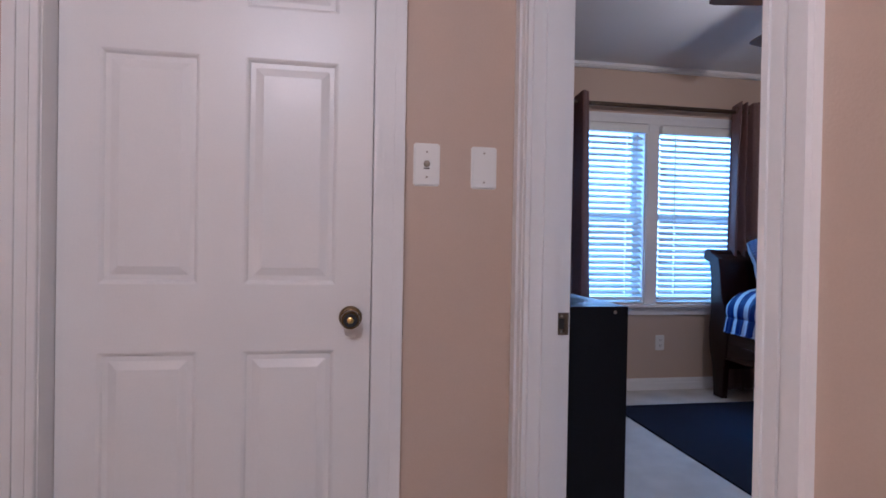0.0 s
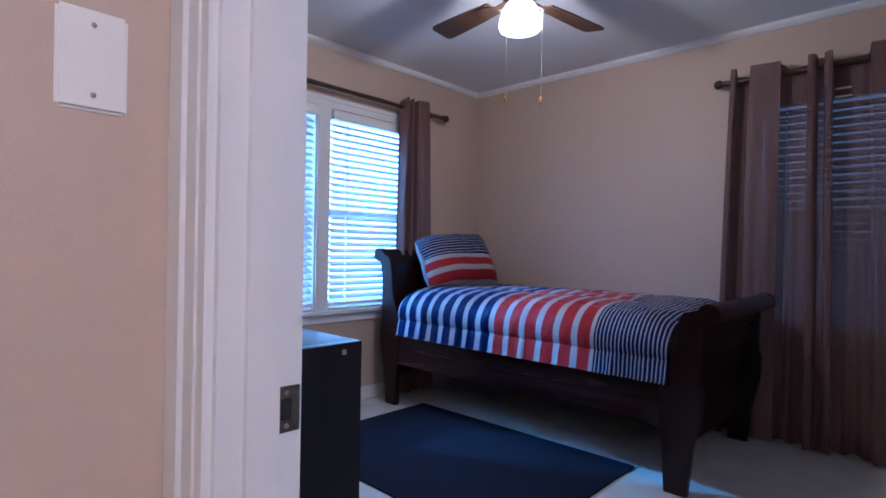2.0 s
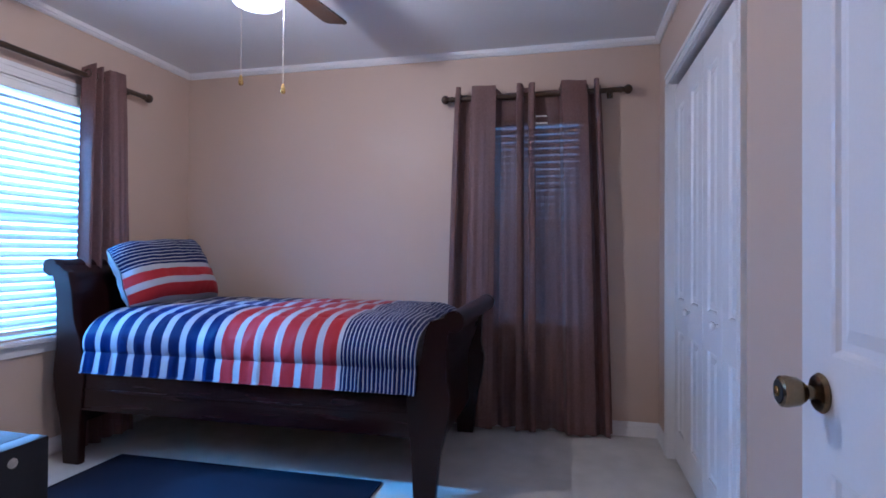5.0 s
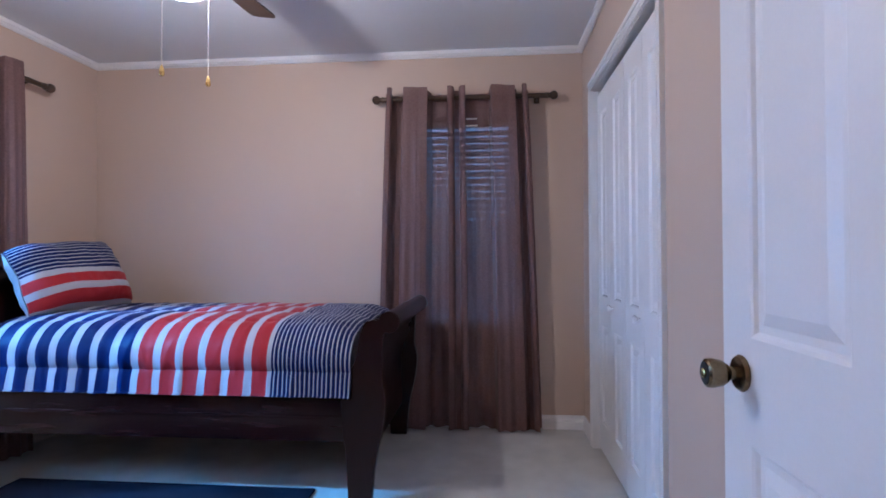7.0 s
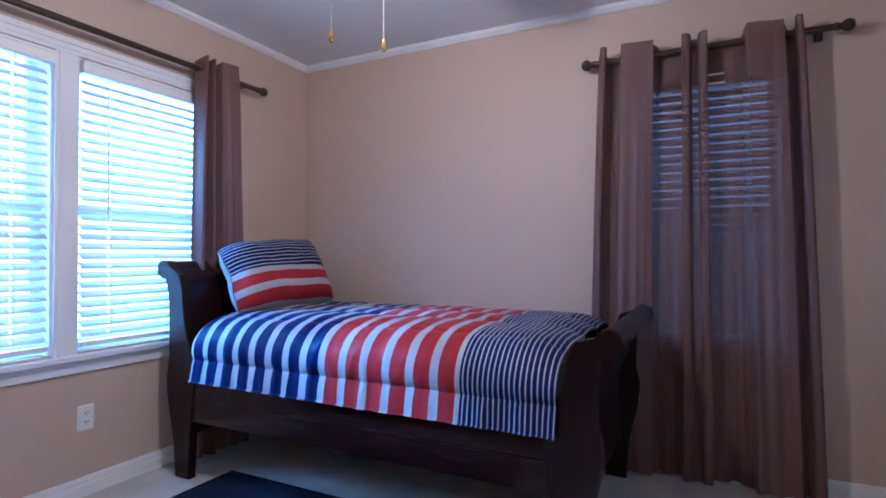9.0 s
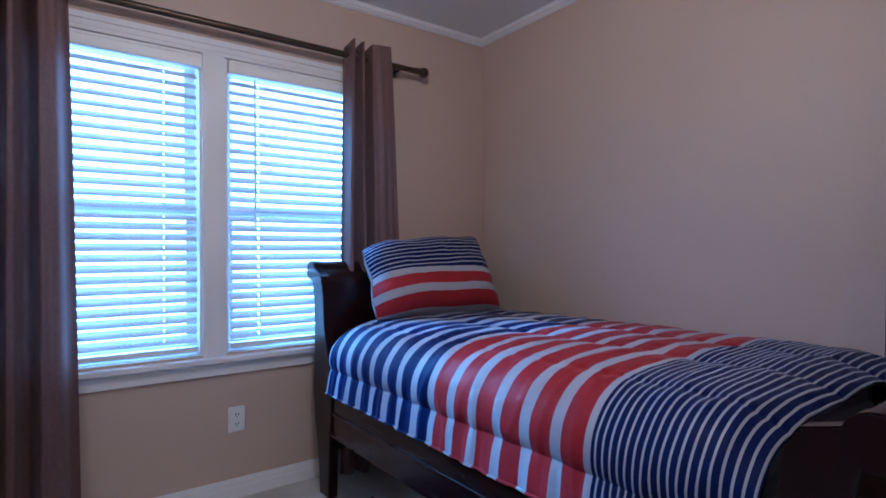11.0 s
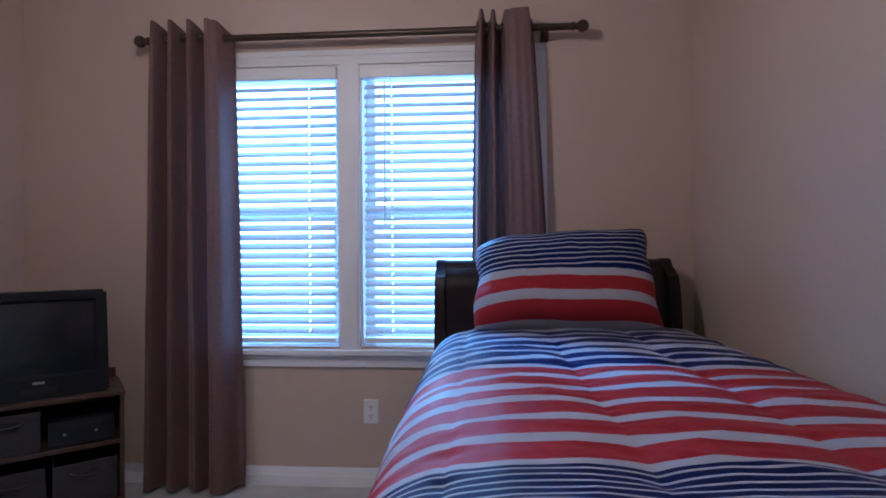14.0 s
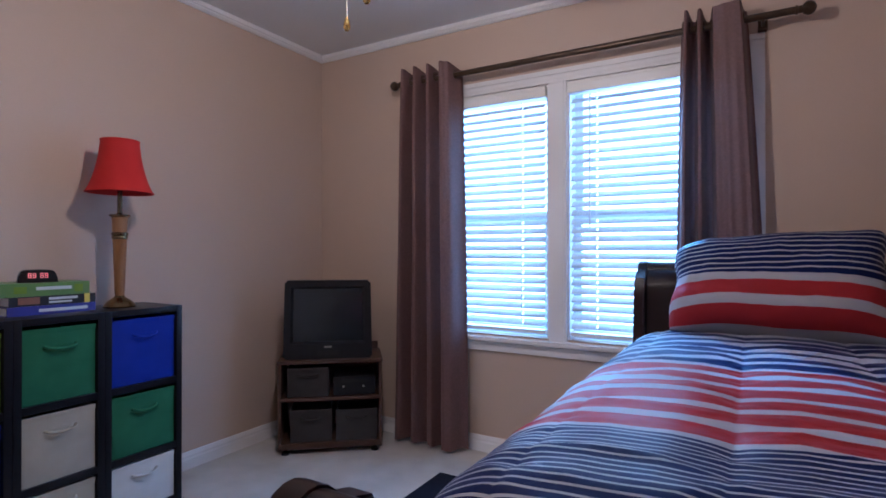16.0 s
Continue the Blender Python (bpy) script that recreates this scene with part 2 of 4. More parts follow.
def shared(name, me, parent, at=(0, 0, 0), rot=(0, 0, 0)):
    ob = new(name, me)
    ob.parent = parent
    ob.location, ob.rotation_euler = at, rot
    return ob


def thing(name, at, label, category, group="", kind="", rz=0.0):
    e = new(name)
    e.empty_display_size = 0.1
    e.location = at
    e.rotation_euler = (0, 0, radians(rz))
    return tagged(e, label, category, group, kind)


def structure(name, bm, mat, label, category, smooth=False):
    return tagged(part(name, bm, mat, None, "", smooth), label, category, "", "structure")


# ---- plan, in metres ----
XW, XE, YS, YN, H = 1.305, 4.533, 0.555, 3.855, 2.432
XH, YH = 1.20, 1.575            # hall faces of the doorway wall and of the closed door's wall
DOOR_S, DOOR_N, DOOR_H = 0.653, 1.475, 2.04
WX0, WXA, WXB, WX1, WZ0, WZ1 = 2.094, 2.902, 2.998, 3.806, 0.66, 2.00
EY0, EY1, EZ0, EZ1 = 0.98, 1.66, 0.66, 2.00
CX0, CX1, CZ = 2.99, 4.20, 2.04

structure("floor", boxes((-0.4, 5.0, -1.7, 4.2, -0.12, 0.0)), CARPET, "pale grey-beige cut-pile carpet", "floor")
structure("ceiling", boxes((-0.4, 4.75, -1.7, 4.05, H, H + 0.12)), CEIL, "flat white painted ceiling", "ceiling")
structure("wall_north", boxes((XH, WX0, YN, YN + 0.16, 0, H), (WX1, XE + 0.16, YN, YN + 0.16, 0, H), (WX0, WX1, YN, YN + 0.16, 0, WZ0), (WX0, WX1, YN, YN + 0.16, WZ1, H), (WXA + 0.012, WXB - 0.012, YN, YN + 0.16, WZ0, WZ1)), WALL, "beige painted wall with a double window", "wall")
structure("wall_east", boxes((XE, XE + 0.16, YS - 0.7, EY0, 0, H), (XE, XE + 0.16, EY1, YN, 0, H), (XE, XE + 0.16, EY0, EY1, 0, EZ0), (XE, XE + 0.16, EY0, EY1, EZ1, H)), WALL, "beige painted wall behind the bed", "wall")
structure("wall_south", boxes((XW, CX0 - 0.012, YS - 0.12, YS, 0, H), (CX1 + 0.012, XE, YS - 0.12, YS, 0, H), (CX0 - 0.012, CX1 + 0.012, YS - 0.12, YS, CZ + 0.012, H)), WALL, "beige painted wall with a closet opening", "wall")
structure("wall_west", boxes((XH, XW, DOOR_N, YN, 0, H), (XH, XW, -1.7, DOOR_S, 0, H), (XH, XW, DOOR_S, DOOR_N, DOOR_H, H)), WALL, "beige painted wall with the bedroom doorway", "wall")
structure("wall_hall", boxes((-0.4, -0.012, YH, YH + 0.12, 0, H), (0.808, XH, YH, YH + 0.12, 0, H), (-0.012, 0.808, YH, YH + 0.12, DOOR_H, H)), WALL, "beige painted hallway wall beside a closed door", "wall")
structure("wall_hall_side", boxes((-0.4, -0.28, -1.7, YH, 0, H)), WALL, "plain beige hallway wall", "wall")
structure("wall_hall_back", boxes((-0.28, XH, -1.7, -1.58, 0, H)), WALL, "plain beige hallway wall", "wall")
# unseen backing added behind the closet and hall doors; keeps sky light out of gaps
structure("wall_light_stop", boxes((XW, XE, YS - 0.8, YS - 0.7, 0, H), (-0.2, XH, YH + 0.30, YH + 0.36, 0, H)), WALL, "plain unseen wall added behind the closed doors to block sky light", "wall")
structure("ground", boxes((-60, 70, -60, 80, -0.6, -0.5)), surface("lawn", (0.05, 0.09, 0.03), (0.10, 0.14, 0.05), 0.9, 0.5, 20, 0.5), "grass outside the house", "ground")


def ogee(h, d):
    return [(0, 0), (d, 0), (d, h * 0.55), (d * 0.75, h * 0.66), (d * 0.75, h * 0.78), (d * 0.35, h), (0, h)]


def run(name, x0, y0, x1, y1, nx, ny, h, d, z, flip=False):
    """A length of moulding on a wall whose face looks along (nx, ny)."""
    bm = bmesh.new()
    prof = [(p, (h - q) if flip else q) for p, q in ogee(h, d)]
    a = [bm.verts.new((x0 + nx * p, y0 + ny * p, z + q)) for p, q in prof]
    b = [bm.verts.new((x1 + nx * p, y1 + ny * p, z + q)) for p, q in prof]
    n = len(prof)
    for k in range(n):
        bm.faces.new((a[k], a[(k + 1) % n], b[(k + 1) % n], b[k]))
    bm.faces.new(a[::-1])
    bm.faces.new(b)
    bmesh.ops.recalc_face_normals(bm, faces=bm.faces)
    return structure(name, bm, WHITE, "white painted moulding along the wall", "moulding")


for nm, h, d, z, fl in (("trim", 0.040, 0.030, H - 0.040, True), ("baseboard", 0.088, 0.014, 0.0, False)):
    run(nm, XW, YN, XE, YN, 0, -1, h, d, z, fl)
    run(nm, XW, 1.545 if not fl else YS, XW, YN, 1, 0, h, d, z, fl)
    run(nm, XE, YS, XE, YN, -1, 0, h, d, z, fl)
    if fl:
        run(nm, XW, YS, XE, YS, 0, 1, h, d, z, fl)
    else:
        run(nm, XW, YS, CX0 - 0.062, YS, 0, 1, h, d, z, fl)
        run(nm, CX1 + 0.062, YS, XE, YS, 0, 1, h, d, z, fl)
        run(nm, 0.885, YH, XH, YH, 0, -1, h, d, z, fl)
        run(nm, XH, -1.58, XH, DOOR_S - 0.066, -1, 0, h, d, z, fl)


def casing_bm(axis, face, out, a0, a1, z0, z1, w=0.062, d=0.018, left=True, right=True, w_l=None, w_r=None):
    """Fluted casing round an opening a0..a1 on the wall plane `face`, looking along out (+1/-1)."""
    bm = bmesh.new()

    def bar(p0, p1, q0, q1, depth, start=0.0):
        f0, f1 = sorted((face + out * start, face + out * depth))
        box(bm, *((f0, f1, p0, p1, q0, q1) if axis == "x" else (p0, p1, f0, f1, q0, q1)))

    wl, wr = w_l or w, w_r or w
    lo, hi = a0 - wl if left else a0, a1 + wr if right else a1
    for p0, p1, s in ((a0 - wl, a0, -1), (a1, a1 + wr, 1)):
        if (s < 0 and not left) or (s > 0 and not right):
            continue
        bar(p0, p1, z0, z1, d * 0.62)
        ww = p1 - p0
        for f0, f1, dd in ((0.0, 0.16, 0.78), (0.26, 0.50, 0.8), (0.62, 1.0, 1.0)):
            e0, e1 = (p1 - ww * f1, p1 - ww * f0) if s < 0 else (p0 + ww * f0, p0 + ww * f1)
            bar(e0 + 0.0006, e1 - 0.0006, z0 + 0.0006, z1 + 0.0003, d * dd, d * 0.62)
    bar(lo, hi, z1, z1 + w, d * 0.64)
    for f0, f1, dd in ((0.0, 0.16, 0.8), (0.26, 0.50, 0.82), (0.62, 1.0, 1.02)):
        bar(lo + 0.0006, hi - 0.0006, z1 + w * f0 + 0.0006, z1 + w * f1 - 0.0006, d * dd, d * 0.64)
    return bm


def panelled(w, h, t, panels):
    """A moulded door leaf in x (0..w), z (0..h), y (0..t), with recessed raised panels (x0, x1, z0, z1) on both faces."""
    bm = bmesh.new()
    xs = sorted({0, w, *[p[0] for p in panels], *[p[1] for p in panels]})
    zs = sorted({0, h, *[p[2] for p in panels], *[p[3] for p in panels]})
    for y, s in ((0.0, 1), (t, -1)):
        for x0, x1 in zip(xs, xs[1:]):
            for z0, z1 in zip(zs, zs[1:]):
                mx, mz = (x0 + x1) / 2, (z0 + z1) / 2
                rings = [(0, 0)]
                if any(p[0] < mx < p[1] and p[2] < mz < p[3] for p in panels):
                    rings = [(0, 0), (0.006, 0.003), (0.011, 0.009), (0.024, 0.009), (0.046, 0.002)]
                loops = [[bm.verts.new(q) for q in ((x0 + i, y + s * dp, z0 + i), (x1 - i, y + s * dp, z0 + i), (x1 - i, y + s * dp, z1 - i), (x0 + i, y + s * dp, z1 - i))] for i, dp in rings]
                for a, b in zip(loops, loops[1:]):
                    for k in range(4):
                        bm.faces.new((a[k], a[(k + 1) % 4], b[(k + 1) % 4], b[k]))
                bm.faces.new(loops[-1])
    for q in (((0, 0, 0), (0, t, 0), (0, t, h), (0, 0, h)), ((w, 0, 0), (w, t, 0), (w, t, h), (w, 0, h)), ((0, 0, 0), (w, 0, 0), (w, t, 0), (0, t, 0)), ((0, 0, h), (w, 0, h), (w, t, h), (0, t, h))):
        bm.faces.new([bm.verts.new(c) for c in q])
    bmesh.ops.remove_doubles(bm, verts=bm.verts, dist=1e-5)
    bmesh.ops.recalc_face_normals(bm, faces=bm.faces)
    return bm


SIX = [(a, b, c, d) for a, b in ((0.097, 0.340), (0.456, 0.699)) for c, d in ((0.235, 0.765), (0.945, 1.555), (1.69, 1.905))]


def door_knob(parent, at, out):
    """Tulip knob with its rose, pointing along y times out."""
    prof_rose = [(0.031, 0), (0.032, 0.003), (0.028, 0.008), (0.016, 0.011), (0.0, 0.011)]
    prof = [(0.011, 0.008), (0.011, 0.022), (0.017, 0.027), (0.023, 0.036), (0.0255, 0.052), (0.0245, 0.060), (0.020, 0.063), (0.010, 0.062), (0.0, 0.060)]
    rose = part("rose", lathe(prof_rose), BRASS, parent, "antique brass rose")
    knob = part("handle", lathe(prof), BRASS, parent, "antique brass door knob")
    ring = part("knob_face", lathe([(0.0185, 0.0632), (0.0185, 0.0640), (0.009, 0.0640)], steps=24), DARK, knob, "dark ring round the button")
    button = part("button", lathe([(0.0085, 0.060), (0.0085, 0.0665), (0.005, 0.0680), (0.0, 0.0682)], steps=20), GOLD, knob, "bright brass centre button")
    for o in (rose, knob):
        o.location = at
        o.rotation_euler = (radians(-90 * out), 0, 0)


# closed hallway door
door = thing("door_1", (0.0, 1.640, 0.008), "closed white six-panel door with a brass knob", "door", kind="structure")
part("door_leaf", panelled(0.796, 2.022, 0.035, SIX), WHITE, door, smooth=False)
door_knob(door, (0.742, 0.0, 0.855), -1)
structure("door_frame", boxes((-0.012, -0.002, YH - 0.002, YH + 0.118, 0, DOOR_H), (0.798, 0.808, YH - 0.002, YH + 0.118, 0, DOOR_H), (-0.002, 0.798, YH - 0.002, YH + 0.118, DOOR_H - 0.008, DOOR_H), (-0.002, 0.010, YH + 0.101, YH + 0.117, 0, DOOR_H - 0.008), (0.786, 0.798, YH + 0.101, YH + 0.117, 0, DOOR_H - 0.008)), WHITE, "white painted door jamb", "door frame")
structure("door_trim", casing_bm("y", YH, -1, -0.005, 0.801, 0, DOOR_H - 0.004, w=0.078), WHITE, "white fluted door casing", "door trim")

# bedroom doorway: jambs, stops, strike plate, casings
structure("door_frame", boxes((XH - 0.003, XW + 0.003, DOOR_N - 0.016, DOOR_N, 0, DOOR_H), (XH - 0.003, XW + 0.003, DOOR_S, DOOR_S + 0.016, 0, DOOR_H), (XH - 0.003, XW + 0.003, DOOR_S + 0.016, DOOR_N - 0.016, DOOR_H - 0.016, DOOR_H),
          (XH + 0.03, XH + 0.072, DOOR_N - 0.026, DOOR_N - 0.016, 0, DOOR_H - 0.016), (XH + 0.03, XH + 0.072, DOOR_S + 0.016, DOOR_S + 0.026, 0, DOOR_H - 0.016)), WHITE, "white painted jamb of the bedroom doorway", "door frame")
structure("door_trim", casing_bm("x", XH, -1, DOOR_S + 0.006, DOOR_N - 0.006, 0, DOOR_H - 0.006, w=0.066, w_r=0.104), WHITE, "white fluted casing round the bedroom doorway", "door trim")
structure("door_trim", casing_bm("x", XW, 1, DOOR_S - 0.008, DOOR_N + 0.008, 0, DOOR_H + 0.008, w=0.060, d=0.012), WHITE, "white fluted casing round the bedroom doorway", "door trim")
strike = thing("strike_plate", (1.285, DOOR_N - 0.016, 0.868), "worn steel strike plate on the door jamb", "strike plate")
part("plate", boxes((-0.016, 0.020, -0.002, 0.0, -0.029, -0.014), (-0.016, 0.020, -0.002, 0.0, 0.014, 0.029), (-0.016, -0.007, -0.002, 0.0, -0.014, 0.014), (0.008, 0.020, -0.002, 0.0, -0.014, 0.014)), AGED, strike, smooth=False)
part("latch_hole", boxes((-0.007, 0.008, -0.0012, -0.0004, -0.014, 0.014)), DARK, strike, "dark latch hole", smooth=False)
for zz in (-0.021, 0.021):
    sc = part("screw", lathe([(0.0035, 0), (0.0035, 0.001), (0.002, 0.0016)], steps=12), STEEL, strike)
    sc.location, sc.rotation_euler = (0.001, -0.0018, zz), (radians(90), 0, 0)

# the bedroom door, standing open along the closet wall
odoor = thing("door_2", (1.322, 0.655, 0.010), "open white six-panel bedroom door with a brass knob", "door", kind="structure", rz=1.6)
part("door_leaf", panelled(0.796, 2.022, 0.035, SIX), WHITE, odoor, smooth=False)
door_knob(odoor, (0.728, 0.035, 0.880), 1)
door_knob(odoor, (0.728, 0.0, 0.880), -1)

# closet bifold doors
for k, x in enumerate((3.597, 2.993)):
    bif = thing("closet_door", (x, YS - 0.055, 0.012), "white panelled bifold closet door, closed", "closet door", "bifold closet doors")
    for j in range(2):
        leaf = part("leaf", panelled(0.297, 2.000, 0.030, [(0.075, 0.222, c, d) for c, d in ((0.16, 0.70), (0.86, 1.88))]), WHITE, bif, smooth=False)
        leaf.location = (j * 0.300, 0, 0)
    kn = part("knob", lathe([(0.008, 0), (0.008, 0.010), (0.016, 0.016), (0.018, 0.024), (0.012, 0.031), (0.0, 0.032)], steps=20), WHITE, bif, "white round knob")
    kn.location, kn.rotation_euler = ((0.24 if k == 0 else 0.36), 0.03, 0.82), (radians(-90), 0, 0)
structure("closet_frame", boxes((CX0 - 0.012, CX0, YS - 0.122, YS + 0.002, 0, CZ), (CX1, CX1 + 0.012, YS - 0.122, YS + 0.002, 0, CZ), (CX0 - 0.012, CX1 + 0.012, YS - 0.122, YS + 0.002, CZ, CZ + 0.012)), WHITE, "white painted closet jamb", "door frame")
structure("closet_trim", casing_bm("y", YS, 1, CX0, CX1, 0, CZ + 0.004, w=0.060), WHITE, "white fluted closet casing", "door trim")


def wall_plate(name, at, face, label, kind_of):
    """Small electric plate; face is the z turn, its front looks along -y when 0."""
    e = thing(name, at, label, kind_of, rz=face)
    pl = bmesh.new()
    box(pl, -0.036, 0.036, -0.006, 0, -0.058, 0.058)
    bmesh.ops.bevel(pl, geom=[g for g in pl.edges if all(v.co.y < -0.005 for v in g.verts) or abs(g.verts[0].co.y - g.verts[1].co.y) > 0.004], offset=0.004, segments=3, affect="EDGES")
    part("plate", pl, PLATE, e)
    return e


def plate_screw(e, z):
    s = part("screw", lathe([(0.003, 0), (0.003, 0.0008), (0.001, 0.0012)], steps=12), STEEL, e, "small steel screw")
    s.location, s.rotation_euler = (0, -0.006, z), (radians(90), 0, 0)


sw = wall_plate("switch_plate", (0.939, YH, 1.285), 0, "white wall plate with a small round jack", "wall plate")
j = part("socket", lathe([(0.009, 0), (0.009, 0.002), (0.006, 0.004), (0.0045, 0.007), (0.0, 0.007)], steps=20), STEEL, sw, "small metal jack")
j.location, j.rotation_euler = (0, -0.006, 0.002), (radians(90), 0, 0)
part("slot", boxes((-0.008, 0.008, -0.0068, -0.006, -0.012, -0.009)), DARK, sw, "thin dark slot", smooth=False)
plate_screw(sw, 0.034)
plate_screw(sw, -0.034)
bp = wall_plate("blank_plate", (1.098, YH, 1.282), 0, "blank white wall plate with two screws", "wall plate")
plate_screw(bp, 0.040)
plate_screw(bp, -0.040)
ot = wall_plate("outlet", (3.045, YN, 0.355), 0, "white duplex outlet under the window", "outlet")
for zz in (-0.021, 0.021):
    f = part("socket", prism([(0.017 * math.cos(a), zz + 0.0145 * math.sin(a)) for a in [radians(q) for q in (25, 65, 115, 155, 205, 245, 295, 335)]], "y", -0.0085, -0.004), PLATE, ot, smooth=False)
    part("slot", boxes((-0.0075, -0.0045, -0.0092, -0.0085, zz - 0.003, zz + 0.007), (0.0045, 0.0075, -0.0092, -0.0085, zz - 0.003, zz + 0.007), (-0.002, 0.002, -0.0092, -0.0085, zz - 0.011, zz - 0.007)), DARK, f, "dark slots", smooth=False)


# ---- windows ----
def sash_parts(win, axis, a0, a1, depth0, z0, z1, zm):
    """Two sashes with glass in an opening a0..a1; depth0 is the near face of the sash."""
    def slab(p0, p1, q0, q1, r0, r1):
        return (p0, p1, q0, q1, r0, r1) if axis == "y" else (q0, q1, p0, p1, r0, r1)
    for lo, hi, off in ((z0, zm + 0.018, 0.0), (zm - 0.018, z1, 0.032)):
        d0, d1 = depth0 + off, depth0 + off + 0.028
        fr = part("sash", boxes(slab(a0, a0 + 0.04, d0, d1, lo, hi), slab(a1 - 0.04, a1, d0, d1, lo, hi), slab(a0 + 0.04, a1 - 0.04, d0, d1, lo, lo + 0.045), slab(a0 + 0.04, a1 - 0.04, d0, d1, hi - 0.036, hi)), WHITE, win, smooth=False)
        pane = part("pane", boxes(slab(a0 + 0.04, a1 - 0.04, d0 + 0.012, d0 + 0.016, lo + 0.045, hi - 0.036)), GLASS, fr, smooth=False)
        pane.visible_shadow = False


win1 = thing("window_1", (0, 0, 0), "white double window with fluted casing and sill", "window", kind="structure")
part("casing", casing_bm("y", YN, -1, WX0, WX1, WZ0 - 0.01, WZ1, w=0.070), WHITE, win1, smooth=False)
part("mullion", boxes((WXA, WXB, YN - 0.014, YN, WZ0 - 0.01, WZ1 - 0.001), (WXA + 0.014, WXB - 0.014, YN - 0.018, YN - 0.014, WZ0 - 0.01, WZ1 - 0.001)), WHITE, win1, smooth=False)
part("sill", boxes((WX0 - 0.095, WX1 + 0.095, YN - 0.048, YN + 0.05, WZ0 - 0.034, WZ0 - 0.010), bevel=0.004), WHITE, win1, smooth=False)
part("apron", boxes((WX0 - 0.065, WX1 + 0.065, YN - 0.016, YN, WZ0 - 0.092, WZ0 - 0.034), (WX0 - 0.065, WX1 + 0.065, YN - 0.022, YN - 0.016, WZ0 - 0.056, WZ0 - 0.034)), WHITE, win1, smooth=False)
for a0, a1 in ((WX0, WXA), (WXB, WX1)):
    part("jamb", boxes((a0, a0 + 0.012, YN + 0.002, YN + 0.158, WZ0, WZ1), (a1 - 0.012, a1, YN + 0.002, YN + 0.158, WZ0, WZ1), (a0 + 0.012, a1 - 0.012, YN + 0.002, YN + 0.158, WZ1 - 0.012, WZ1), (a0 + 0.012, a1 - 0.012, YN + 0.052, YN + 0.158, WZ0 - 0.01, WZ0 + 0.004)), WHITE, win1, smooth=False)
    sash_parts(win1, "y", a0 + 0.012, a1 - 0.012, YN + 0.075, WZ0 + 0.004, WZ1 - 0.012, 1.31)

win2 = thing("window_2", (0, 0, 0), "white single window behind a brown curtain", "window", kind="structure")
part("casing", casing_bm("x", XE, -1, EY0, EY1, EZ0 - 0.01, EZ1, w=0.070), WHITE, win2, smooth=False)
part("sill", boxes((XE - 0.024, XE + 0.05, EY0 - 0.09, EY1 + 0.09, EZ0 - 0.034, EZ0 - 0.010), bevel=0.004), WHITE, win2, smooth=False)
part("apron", boxes((XE - 0.016, XE, EY0 - 0.065, EY1 + 0.065, EZ0 - 0.092, EZ0 - 0.034)), WHITE, win2, smooth=False)
part("jamb", boxes((XE + 0.002, XE + 0.158, EY0, EY0 + 0.012, EZ0, EZ1), (XE + 0.002, XE + 0.158, EY1 - 0.012, EY1, EZ0, EZ1), (XE + 0.002, XE + 0.158, EY0 + 0.012, EY1 - 0.012, EZ1 - 0.012, EZ1), (XE + 0.052, XE + 0.158, EY0 + 0.012, EY1 - 0.012, EZ0 - 0.01, EZ0 + 0.004)), WHITE, win2, smooth=False)
sash_parts(win2, "x", EY0 + 0.012, EY1 - 0.012, XE + 0.075, EZ0 + 0.004, EZ1 - 0.012, 1.275)


